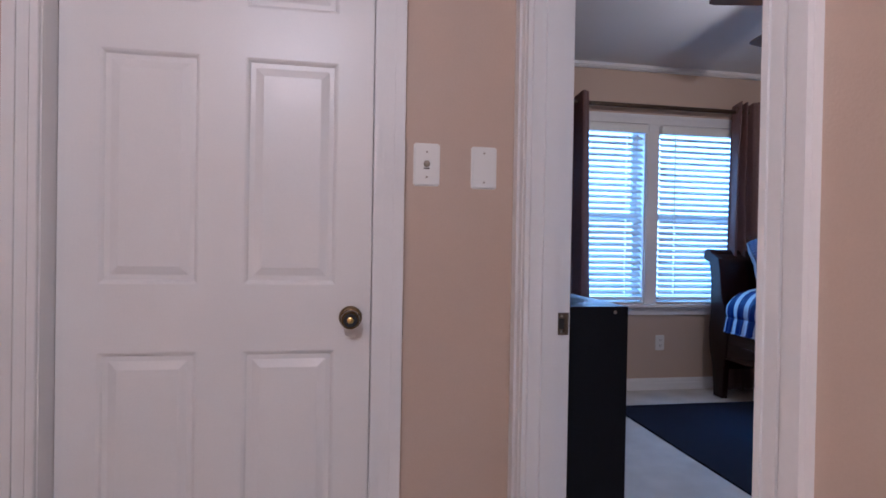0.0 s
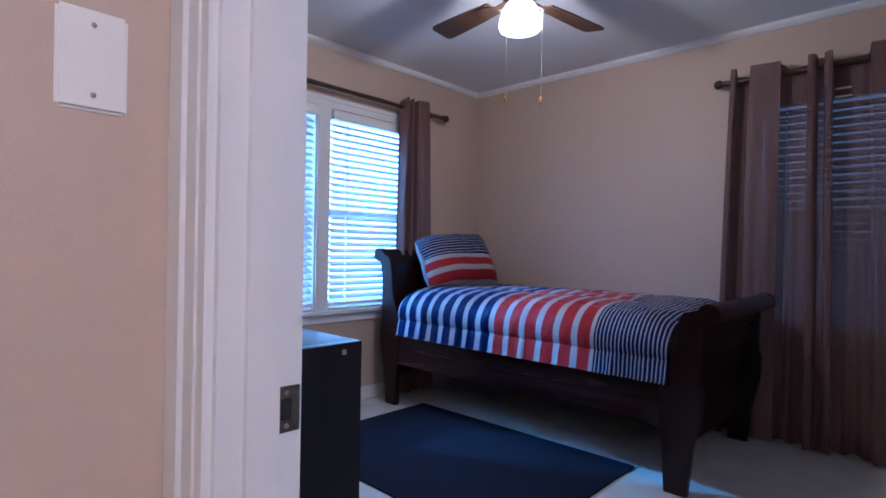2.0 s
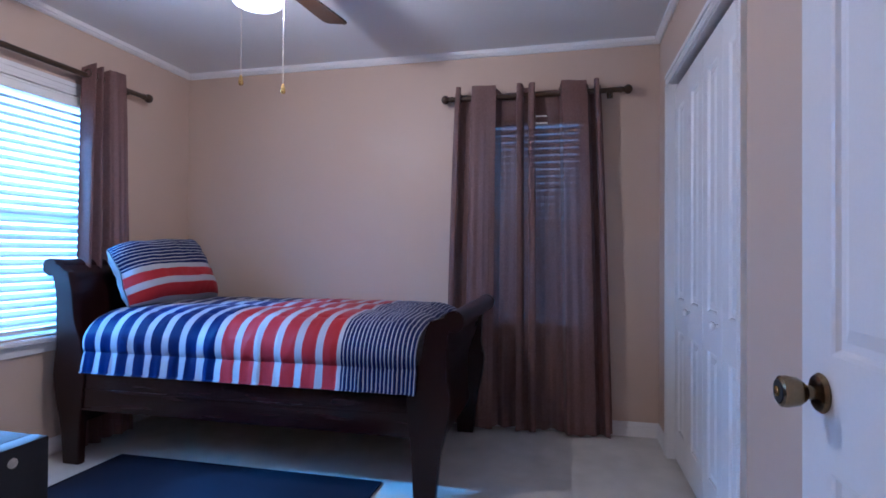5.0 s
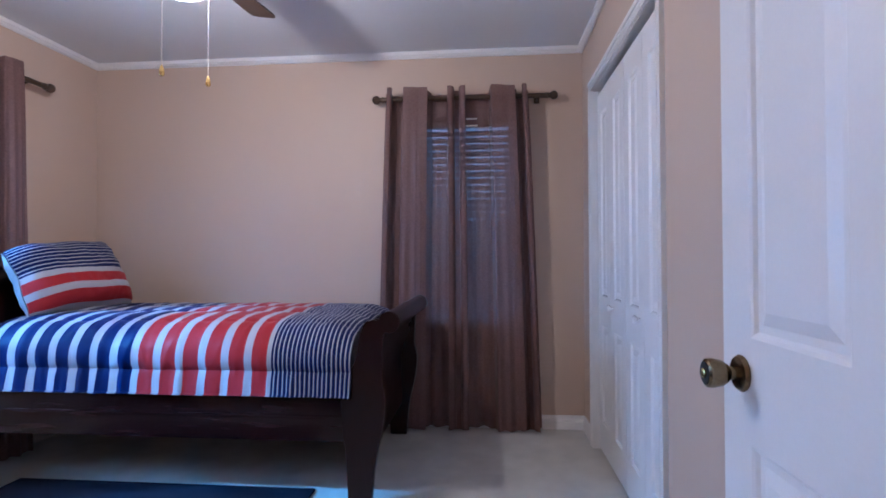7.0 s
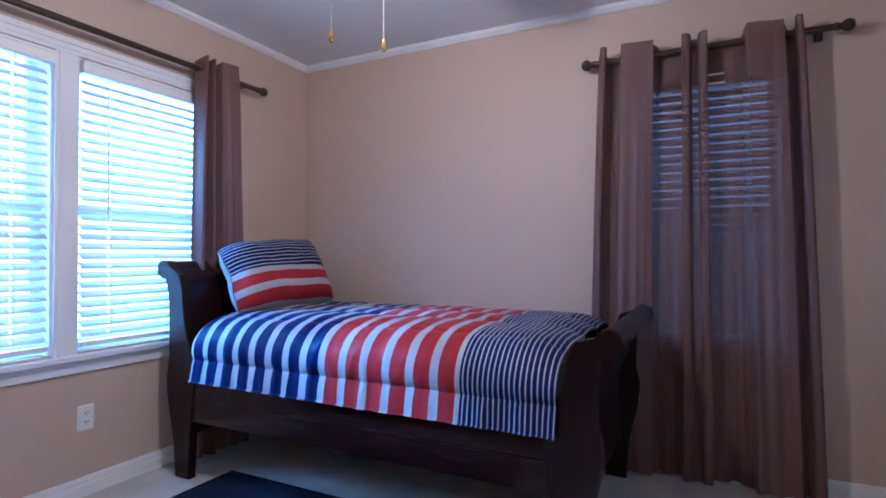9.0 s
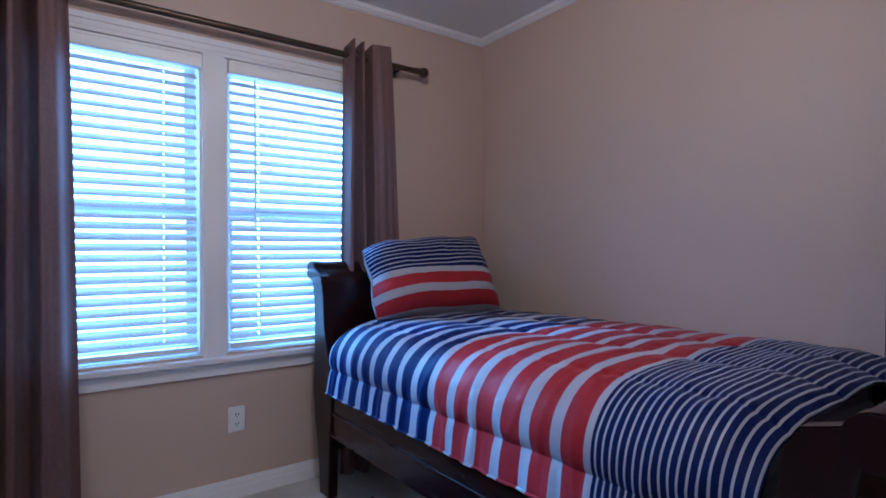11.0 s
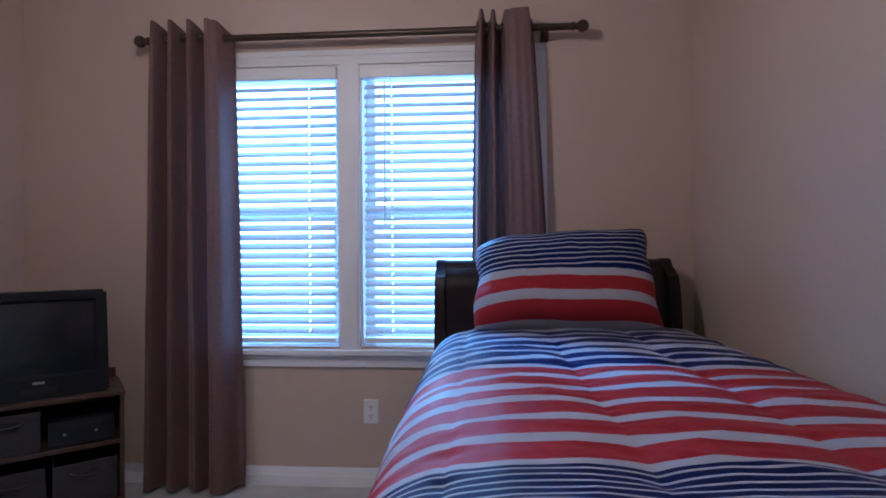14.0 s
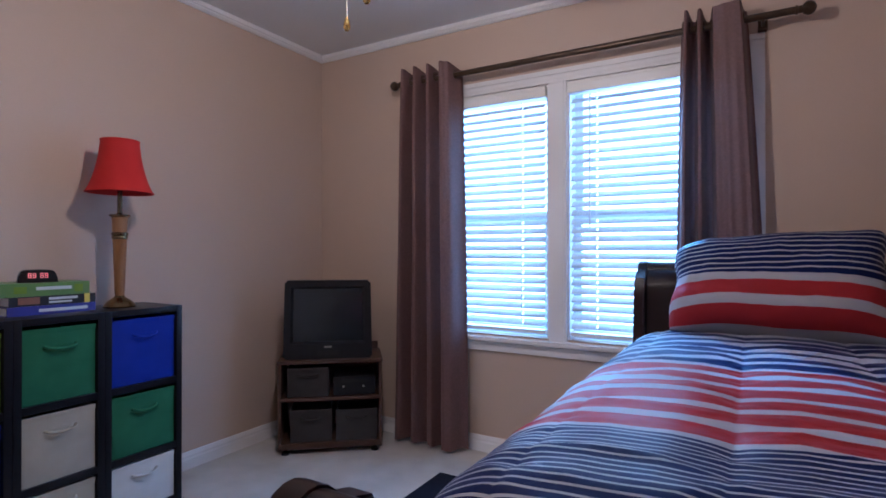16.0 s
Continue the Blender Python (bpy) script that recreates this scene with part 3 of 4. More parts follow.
def blind(at, width, drop, rz, tilt, wand_side):
    """Two-inch slatted blind: x along its width from 0, y into the wall; at is its top corner."""
    b = thing("window_blind", at, "white wooden-slat venetian blind, half open", "window blind", "window blinds", rz=rz)
    part("valance", boxes((-0.006, width + 0.006, -0.048, -0.036, -0.058, 0.0), (-0.006, width + 0.006, -0.052, -0.048, -0.012, -0.002), (-0.006, width + 0.006, -0.052, -0.048, -0.056, -0.046), (-0.006, 0.002, -0.036, 0.0, -0.058, 0.0), (width - 0.002, width + 0.006, -0.036, 0.0, -0.058, 0.0)), PLATE, b, smooth=False)
    part("headrail", boxes((0.004, width - 0.004, -0.034, 0.020, -0.055, -0.004)), PLATE, b, smooth=False)
    prof = [(-0.025, 0.0), (-0.012, 0.0022), (0.0, 0.003), (0.012, 0.0022), (0.025, 0.0), (0.012, -0.0006), (0.0, 0.0002), (-0.012, -0.0006)]
    holes = (width * 0.175, width * 0.825)
    sb, cuts = bmesh.new(), [0.006, holes[0] - 0.0045, holes[0] + 0.0045, holes[1] - 0.0045, holes[1] + 0.0045, width - 0.006]
    for k, (x0, x1) in enumerate(zip(cuts, cuts[1:])):
        for outline in ((prof,) if k % 2 == 0 else ([(-0.025, 0.0), (-0.011, 0.0023), (-0.011, -0.0005)], [(0.025, 0.0), (0.011, -0.0005), (0.011, 0.0023)])):
            ends = [[sb.verts.new((x, p, q)) for p, q in outline] for x in (x0, x1)]
            m = len(outline)
            for i in range(m):
                sb.faces.new((ends[0][i], ends[0][(i + 1) % m], ends[1][(i + 1) % m], ends[1][i]))
            sb.faces.new(ends[0])
            sb.faces.new(ends[1])
    bmesh.ops.recalc_face_normals(sb, faces=sb.faces)
    me = mesh_of("slat", sb, SLAT)
    n = round((drop - 0.115) / 0.0445)
    for k in range(n):
        shared("slat", me, b, (0, 0.0, -0.090 - k * 0.0445), (radians(tilt), 0, 0))
    zb = -0.090 - n * 0.0445
    part("bottom_rail", boxes((0.006, width - 0.006, -0.024, 0.024, zb - 0.012, zb + 0.010), bevel=0.003), PLATE, b, smooth=False)
    for x in holes:
        part("ladder_tape", boxes((x - 0.0015, x + 0.0015, -0.0265, -0.0255, zb, -0.055), (x - 0.0015, x + 0.0015, 0.0255, 0.0265, zb, -0.055)), PLATE, b, smooth=False)
    if wand_side:
        part("wand", tube([(width * wand_side, -0.042, -0.072), (width * wand_side, -0.046, -0.75)], 0.004, 8), PLATE, b)
    return b


TILT_SLAT = 41
blind((WX0 + 0.016, YN + 0.012, WZ1 - 0.014), WXA - WX0 - 0.032, WZ1 - WZ0 - 0.02, 0, TILT_SLAT, 0)
blind((WXB + 0.016, YN + 0.012, WZ1 - 0.014), WX1 - WXB - 0.032, WZ1 - WZ0 - 0.02, 0, TILT_SLAT, 0.14)
blind((XE + 0.012, EY1 - 0.016, EZ1 - 0.014), EY1 - EY0 - 0.032, EZ1 - EZ0 - 0.02, -90, 58, 0)


# ---- curtains ----
def curtain_rod(a, b, name_label):
    rod = thing("curtain_rod", a, name_label, "curtain rod", "curtain rods")
    d = Vector(b) - Vector(a)
    part("rod", tube([(0, 0, 0), tuple(d)], 0.0155, 14), BRONZE, rod)
    u = d.normalized()
    for p, s in ((Vector((0, 0, 0)), -1), (d, 1)):
        f = part("finial", lathe([(0.0135, -0.03), (0.019, -0.026), (0.019, -0.020), (0.012, -0.014), (0.012, -0.006), (0.022, 0.002), (0.028, 0.014), (0.027, 0.028), (0.018, 0.040), (0.006, 0.045), (0.0, 0.046)], steps=20), BRONZE, rod, "turned bronze finial")
        f.location = p
        f.rotation_euler = (u * s).to_track_quat("Z", "X").to_euler()
    out = Vector((-u.y, u.x, 0))
    for k in (0.075, 0.93):
        p = d * k
        wallside = out if (Vector(a) + p + out * 0.1 - Vector((2.93, 2.2, 2.1))).length > (Vector(a) + p - out * 0.1 - Vector((2.93, 2.2, 2.1))).length else -out
        br = part("bracket", tube([tuple(p + Vector((0, 0, -0.016))), tuple(p + wallside * 0.08 + Vector((0, 0, -0.016)))], 0.007, 8), BRONZE, rod)
        part("wall_mount", boxes((-0.018, 0.018, -0.018, 0.018, -0.030, 0.012)), BRONZE, rod, smooth=False).location = p + wallside * 0.082
    return rod


def curtain(at, along, width_top, width_low, height, knots, amp, mat, seed, label, low_shift=0.0, ribs=()):
    """Grommet-top panel hanging from at (its top corner), running along a unit vector. knots: (place across 0..1, swing -1..1) of its folds."""
    e = thing("curtain", at, label, "curtain", "brown curtains")
    ax, ay = along
    rng = random.Random(seed)
    ph = [rng.uniform(-0.5, 0.5) for _ in range(8)]
    folds = len(knots) / 2

    def swing(u):
        for (u0, d0), (u1, d1) in zip(knots, knots[1:]):
            if u <= u1:
                f = min(1.0, max(0.0, (u - u0) / (u1 - u0)))
                f = f * f * (3 - 2 * f)
                f = f * f * (3 - 2 * f)
                return d0 + (d1 - d0) * f
        return knots[-1][1]

    def place(u, v):
        z = -height * v
        w = width_top + (width_low - width_top) * v ** 0.8
        uu = u
        for c, wide in ribs:
            q = (u - c) / wide
            if abs(q) < 0.5:
                uu -= wide * 0.5 * math.sin(2 * math.pi * q)
        s = (uu - 0.5) * w + width_top / 2 + low_shift * v
        k = 2 * math.pi * folds * u
        d = amp * (1.0 - 0.2 * v) * swing(u) * (1.5 if swing(u) > 0 else 1.0) + amp * v * (0.16 * math.sin(1.7 * k + ph[1] * 6) + 0.22 * math.sin(0.6 * k + ph[2] * 6 + v))
        z += 0.016 * swing(u) * (1 - v) ** 10 - 0.006 * v * math.sin(k + ph[4] * 5)
        d += 0.006 * noise.noise(Vector((s * 9, z * 1.6, seed)))
        return (ax * s - ay * d, ay * s + ax * d, z)

    ob = part("panel", grid(int(folds * 40), 36, place), mat, e)
    ob.data.polygons.foreach_set("use_smooth", [True] * len(ob.data.polygons))
    hem = part("hem", grid(int(folds * 40), 2, lambda u, v: tuple(Vector(place(u, 1 - 0.035 * (1 - v))) * 1.0 + Vector((0.0015 * ay, -0.0015 * ax, 0)))), mat, e)
    for (u0, d0), (u1, d1) in zip(knots, knots[1:]):
        if d0 * d1 > 0:
            continue
        u = (u0 + u1) / 2
        p = place(u, 0.045 / height)
        ring = bmesh.new()
        tv = []
        for i in range(16):
            a = 2 * math.pi * i / 16
            tv.append([ring.verts.new((math.sin(2 * math.pi * j / 6) * 0.003, math.cos(a) * (0.022 + 0.004 * math.cos(2 * math.pi * j / 6)), math.sin(a) * (0.022 + 0.004 * math.cos(2 * math.pi * j / 6)))) for j in range(6)])
        for i in range(16):
            for j in range(6):
                ring.faces.new((tv[i][j], tv[(i + 1) % 16][j], tv[(i + 1) % 16][(j + 1) % 6], tv[i][(j + 1) % 6]))
        g = part("grommet", ring, BRONZE, e)
        g.location = p
        g.rotation_euler = (0, 0, math.atan2(ay, ax))
    return e


curtain_rod((1.995, 3.757, 2.107), (4.008, 3.757, 2.107), "long bronze curtain rod with turned finials above the window")
curtain_rod((4.455, 0.765, 2.105), (4.455, 1.855, 2.105), "bronze curtain rod with turned finials beside the bed")
LEFT_FOLDS = [(0.0, -0.6), (0.10, 1), (0.22, -1), (0.32, 1), (0.44, -1), (0.56, 1), (0.66, -0.8), (0.78, 1), (0.86, 0.8), (1.0, -1)]
RIGHT_FOLDS = [(0.0, -0.5), (0.09, 1), (0.20, -0.6), (0.30, 0.9), (0.41, -1), (0.52, 0.8), (0.70, 0.95), (0.88, 1), (1.0, -0.6)]
EAST_FOLDS = [(0.0, -0.3), (0.03, 1), (0.065, -1), (0.095, 0.75), (0.25, 1), (0.285, -0.8), (0.415, -0.9), (0.464, 1), (0.497, 0.05), (0.53, 1), (0.575, -0.8), (0.665, -0.9), (0.70, 0.85), (0.86, 1), (0.89, -1), (0.93, -0.8), (0.965, 1), (1.0, -0.2)]
EAST_RIBS = [(0.03, 0.06), (0.11, 0.06), (0.458, 0.085), (0.535, 0.085), (0.72, 0.08), (0.965, 0.065)]
curtain((2.036, 3.757, 2.16), (1, 0), 0.375, 0.475, 2.14, LEFT_FOLDS, -0.046, CURTAIN, 3, "brown grommet curtain gathered beside the window", low_shift=-0.005)
curtain((3.553, 3.757, 2.16), (1, 0), 0.255, 0.40, 2.14, RIGHT_FOLDS, -0.040, CURTAIN, 5, "brown grommet curtain gathered behind the bed", low_shift=0.035)
curtain((4.455, 0.905, 2.150), (0, 1), 0.905, 1.04, 2.135, EAST_FOLDS, 0.042, SHEER, 8, "brown grommet curtain drawn across a window", low_shift=-0.008, ribs=EAST_RIBS)

# ---- ceiling fan ----
fan = thing("ceiling_fan", (2.918, 2.270, H), "ceiling fan with four wooden blades and a lit glass shade", "ceiling fan")
part("canopy", lathe([(0.075, 0.0), (0.075, -0.02), (0.055, -0.055), (0.02, -0.07), (0.0, -0.07)]), BRONZE, fan)
part("rod", lathe([(0.013, -0.06), (0.013, -0.12)]), BRONZE, fan)
part("motor", lathe([(0.02, -0.09), (0.085, -0.105), (0.105, -0.135), (0.105, -0.185), (0.085, -0.21), (0.05, -0.22), (0.0, -0.22)]), BRONZE, fan)
part("light_fitter", lathe([(0.05, -0.215), (0.056, -0.225), (0.056, -0.25), (0.04, -0.255), (0.0, -0.255)]), BRONZE, fan)
shade = part("shade", lathe([(0.057, -0.242), (0.066, -0.250), (0.080, -0.275), (0.092, -0.315), (0.095, -0.350), (0.088, -0.363), (0.055, -0.369), (0.0, -0.371)], steps=40), BOWL, fan, "lit frosted glass bowl")
shade.visible_shadow = False
for k in range(4):
    a = -7.3 + 90 * k
    out = [(0.17, -0.045), (0.30, -0.056), (0.46, -0.064), (0.545, -0.066), (0.568, -0.060), (0.576, -0.045), (0.576, 0.045), (0.568, 0.060), (0.545, 0.066), (0.46, 0.064), (0.30, 0.056), (0.17, 0.045)]
    bl = part("blade", prism(out, "z", -0.004, 0.004), BLADE, fan, smooth=False)
    bl.location, bl.rotation_euler = (0, 0, -0.205), (radians(11), 0, radians(a))
    ir = part("blade_iron", prism([(0.07, -0.018), (0.15, -0.012), (0.20, -0.040), (0.25, -0.036), (0.27, 0.0), (0.25, 0.036), (0.20, 0.040), (0.15, 0.012), (0.07, 0.018)], "z", -0.012, -0.006), BRONZE, fan, smooth=False)
    ir.location, ir.rotation_euler = (0, 0, -0.205), (radians(11), 0, radians(a))
for dx, dy, zz in ((0.077, -0.068, -0.676), (-0.066, 0.024, -0.681)):
    ch = part("pull_chain", tube([(dx * 0.6, dy * 0.6, -0.240), (dx, dy, -0.265), (dx, dy, zz + 0.02)], 0.0019, 6), CHAIN, fan, "thin pale metal pull chain")
    part("bead", lathe([(0.002, 0.022), (0.006, 0.014), (0.009, 0.0), (0.010, -0.010), (0.006, -0.017), (0.0, -0.018)], (dx, dy, zz), 16), GOLD, ch, "brass pull knob")

# ---- bed ----
BX0, BX1 = 3.368, 4.395
bed = thing("sleigh_bed", ((BX0 + BX1) / 2, 2.65, 0), "dark cherry-stained wooden sleigh bed", "bed")


def rel(bm):
    bmesh.ops.translate(bm, verts=bm.verts, vec=(-(BX0 + BX1) / 2, -2.65, 0))
    return bm


def smooth_line(pts, n=6):
    """Catmull-Rom through pts."""
    res = []
    for k in range(len(pts) - 1):
        p0, p1, p2, p3 = (Vector(pts[max(0, min(len(pts) - 1, k + d))]) for d in (-1, 0, 1, 2))
        for j in range(n):
            t = j / n
            res.append(tuple(0.5 * ((2 * p1) + (p2 - p0) * t + (2 * p0 - 5 * p1 + 4 * p2 - p3) * t * t + (3 * p1 - p0 - 3 * p2 + p3) * t ** 3)))
    return res + [tuple(pts[-1])]


def sleigh_post(y_in, s, top, back):
    """Outline (y, z) of an S-curved post; s = +1 leans to +y. back: how far the top leans."""
    up = lambda f: 0.46 + (top - 0.46) * f
    inner = smooth_line([(0.0, 0.0), (-0.012, 0.22), (-0.025, 0.34), (-0.035, 0.46), (-0.020, up(0.23)), (0.030, up(0.46)), (0.050, up(0.74)), (0.075, up(0.88))])
    outer = smooth_line([(back - 0.02, top - 0.085), (0.155, up(0.68)), (0.150, up(0.45)), (0.150, up(0.23)), (0.165, 0.47), (0.150, 0.34), (0.118, 0.20), (0.098, 0.0)])
    cy, r = back - 0.005, 0.048
    scroll = [(cy + r * math.cos(radians(a)), top - r + r * math.sin(radians(a))) for a in range(160, -121, -20)]
    return [(y_in + s * p, q) for p, q in inner + scroll + outer]


def add_board(yi, s, top, lean, name):
    board = part(name, rel(prism([(yi + s * p, q) for p, q in
             smooth_line([(0.045, 0.20), (0.035, 0.46), (0.055, 0.46 + (top - 0.46) * 0.26), (0.085, top - 0.20), (0.105, top - 0.09), (lean - 0.035, top - 0.03)]) + smooth_line([(lean - 0.01, top - 0.05), (0.140, top - 0.11), (0.115, top - 0.22), (0.085, 0.46 + (top - 0.46) * 0.26), (0.065, 0.46), (0.075, 0.20)])], "x", BX0 + 0.03, BX1 - 0.03)), CHERRY_CROSS, bed)
    cy, r = yi + s * (lean - 0.005), 0.044
    part("scroll_rail", rel(prism([(cy + r * math.cos(radians(a)), top - 0.048 + r * math.sin(radians(a))) for a in range(0, 360, 15)], "x", BX0 + 0.012, BX1 - 0.012)), CHERRY_CROSS, board)
    for x0, x1 in ((BX0, BX0 + 0.045), (BX1 - 0.045, BX1)):
        part("post", rel(prism(sleigh_post(yi, s, top, lean), "x", x0, x1, bevel=0.004)), CHERRY_POST, bed)


add_board(3.575, 1, 1.075, 0.20, "headboard")
add_board(1.765, -1, 0.858, 0.185, "footboard")
for x0, x1 in ((BX0 + 0.006, BX0 + 0.034), (BX1 - 0.034, BX1 - 0.006)):
    rail = part("side_rail", rel(boxes((x0, x1, 1.735, 3.60, 0.285, 0.475), bevel=0.004)), CHERRY, bed)
    xo = x0 - 0.004 if x0 < 4 else x1 - 0.003
    part("bead_moulding", rel(boxes((xo, xo + 0.007, 1.74, 3.595, 0.385, 0.400), bevel=0.002)), CHERRY, rail)
# unseen dark board added to cut bounced light under the bed
part("bounce_blocker", rel(boxes((BX0 + 0.034, BX1 - 0.034, 1.80, 3.56, 0.325, 0.350))), CHERRY_CROSS, bed, smooth=False)

mat_bm = boxes((BX0 + 0.045, BX1 - 0.045, 1.80, 3.55, 0.352, 0.70))
bmesh.ops.bevel(mat_bm, geom=list(mat_bm.edges), offset=0.05, segments=3, affect="EDGES")
mattress = part("mattress", mat_bm, GREYSATIN)
tagged(mattress, "twin mattress with pale grey ticking under the quilt", "mattress")

# quilt: drapes over both sides, sewn in long channels
QX0, QX1, QTOP, QLOW = 3.372, 4.490, 0.775, 0.485
SEAMS = 0.29


def quilt_point(u, v):
    y = 1.752 + (3.545 - 1.752) * v
    drop, rad = QTOP - QLOW, 0.17
    flat = (QX1 - QX0) - 2 * rad
    arc = rad * math.pi / 2
    side = drop - rad
    total = 2 * side + 2 * arc + flat
    s = u * total
    if s < side:
        x, z, nx, nz = QX0, QLOW + s, -1.0, 0.0
    elif s < side + arc:
        a = (s - side) / rad
        x, z, nx, nz = QX0 + rad - rad * math.cos(a), QTOP - rad + rad * math.sin(a), -math.cos(a), math.sin(a)
    elif s < side + arc + flat:
        x, z, nx, nz = QX0 + rad + s - side - arc, QTOP, 0.0, 1.0
    elif s < side + 2 * arc + flat:
        a = (s - side - arc - flat) / rad
        x, z, nx, nz = QX1 - rad + rad * math.sin(a), QTOP - rad + rad * math.cos(a), math.sin(a), math.cos(a)
    else:
        x, z, nx, nz = QX1, QTOP - rad - (s - side - 2 * arc - flat), 1.0, 0.0
    first = side + arc + (3.513 - QX0 - rad)
    f = min(abs(s - q) for q in (0.105, first, first + SEAMS, first + 2 * SEAMS, first + 3 * SEAMS, total - 0.105)) / SEAMS
    puff = (0.002 + 0.020 * min(1.0, (f / 0.32)) ** 0.55) * (1 - 0.4 * max(nz, 0.0)) + 0.008 * max(nz, 0.0)
    near = math.exp(-(f / 0.10) ** 2)
    p = Vector((x, y, z))
    wr = noise.noise(Vector((s * 5, y * 13, 0.3))) + 0.6 * noise.noise(Vector((s * 11, y * 28, 4.3)))
    fold = 1 - abs(noise.noise(Vector((s * 2.6 + 0.8 * math.sin(y * 3), y * 7.5, 8.1)))) * 2.2
    puff += near * 0.007 * noise.noise(Vector((s * 3, y * 26, 1.7))) + 0.0030 * wr + 0.004 * noise.noise(Vector((s * 2.2, y * 3.0, 5.0))) + 0.005 * max(0.0, fold) ** 3
    if nz < 0.7:
        hang = max(0.0, (QTOP - 0.10 - z) / drop)
        puff += hang * 0.020 * (noise.noise(Vector((3.0, y * 19, z * 2))) + 0.5 * noise.noise(Vector((9.0, y * 34, z * 3))))
    bow = 0.022 * math.sin(math.pi * min(1, max(0, (x - QX0) / (QX1 - QX0)))) * max(nz, 0)
    end = 0.045 * max(0.0, 1 - (y - 1.752) / 0.16) ** 2 + 0.02 * max(0.0, 1 - (3.545 - y) / 0.10) ** 2
    return (x + nx * puff, y, z + nz * puff + bow - end * max(nz, 0.0))


qb = grid(190, 240, quilt_point)
quilt = part("comforter", qb, QUILT)
quilt.data.polygons.foreach_set("use_smooth", [True] * len(quilt.data.polygons))
so = quilt.modifiers.new("thickness", "SOLIDIFY")
so.thickness, so.offset = 0.012, -1
def piping(u):
    pts = [Vector(quilt_point(u, k / 95)) + Vector((-0.004 if u < 0.5 else 0.004, 0, 0.0)) for k in range(96)]
    return tube(pts, 0.004, 8)


for u in (0.002, 0.998):
    part("piping", piping(u), QUILT, quilt, "rolled hem")
tagged(quilt, "quilted comforter with navy, white and red stripes on the bed", "comforter")

# pillow: leans on the headboard, striped face, grey back
pil = thing("pillow", (3.892, 3.495, 0.988), "plump pillow in a navy, white and red striped sham", "pillow")
PW, PH, PT = 0.735, 0.44, 0.125


def pillow_side(s):
    def place(u, v):
        a, b = 2 * u - 1, 2 * v - 1
        full = max(0.0, (1 - abs(a) ** 4.0)) ** 0.55 * max(0.0, (1 - abs(b) ** 3.2)) ** 0.55
        ear = (abs(a) * abs(b)) ** 5
        soft = (abs(a) * abs(b)) ** 7
        half = PW / 2 * (1.0 - 0.055 * (b + 1) / 2 - 0.05 * (1 - b * b)) + 0.010 * ear - 0.030 * soft + 0.006 * math.sin(7 * b + 2 * a) * abs(a)
        x = a * half - 0.022 * ear * (a < 0) * (b > 0)
        z = b * PH / 2 * (1 - 0.06 * (1 - a * a)) + (0.016 * ear + 0.020 * a * (b + 1) / 2) * (1 if b > 0 else 0.4) - 0.045 * max(0.0, -a - 0.62) / 0.38 * max(0.0, b) ** 2
        z += (-0.022 * soft + 0.005 * math.sin(6 * a + 1) * abs(b)) * (1 if b > 0 else -1)
        sag = 0.035 * max(0.0, -b) * (1 - a * a)
        wr = 0.010 * noise.noise(Vector((a * 3, b * 3, 2.0 * s))) + 0.006 * noise.noise(Vector((a * 9, b * 6, 5.0 * s)))
        pleat = 0.006 * abs(a) ** 3 * math.sin(b * 17 + 2 * a)
        y = -s * (PT * full + 0.003 + full * wr) - sag * full + pleat * full + 0.02 * ear
        return (x, y, z)
    return place


front = part("cover", grid(48, 32, pillow_side(1)), PILLOW, pil)
backp = part("back_cover", grid(48, 32, pillow_side(-1)), GREYSATIN, pil, "grey satin back")
for o in (front, backp):
    o.data.polygons.foreach_set("use_smooth", [True] * len(o.data.polygons))
pil.rotation_euler = (radians(-27), 0, radians(-2))

# ---- rug ----
rug_bm = boxes((2.475, 3.525, 1.975, 3.452, 0.0, 0.009), bevel=0.003)
rug = part("rug", rug_bm, MATB)
tagged(rug, "flat dark navy rug on the carpet", "rug")
part("binding", boxes((2.468, 2.475, 1.968, 3.459, 0.0, 0.011), (3.525, 3.532, 1.968, 3.459, 0.0, 0.011), (2.475, 3.525, 1.968, 1.975, 0.0, 0.011), (2.475, 3.525, 3.452, 3.459, 0.0, 0.011)), MATB, rug, smooth=False)

# ---- cube towers with bins, along the west wall ----
COL = {
    "blue": cloth("blue_bin_cloth", (0.010, 0.025, 0.26), (0.018, 0.040, 0.36)),
    "green": cloth("green_bin_cloth", (0.020, 0.112, 0.050), (0.034, 0.160, 0.075)),
    "lime": cloth("lime_bin_cloth", (0.16, 0.26, 0.03), (0.22, 0.34, 0.05)),
    "cream": cloth("cream_bin_cloth", (0.36, 0.31, 0.235), (0.45, 0.39, 0.30)),
    "white": cloth("white_bin_cloth", (0.58, 0.56, 0.52), (0.68, 0.66, 0.62)),
    "grey": cloth("grey_bin_cloth", (0.042, 0.038, 0.038), (0.068, 0.062, 0.060)),
}


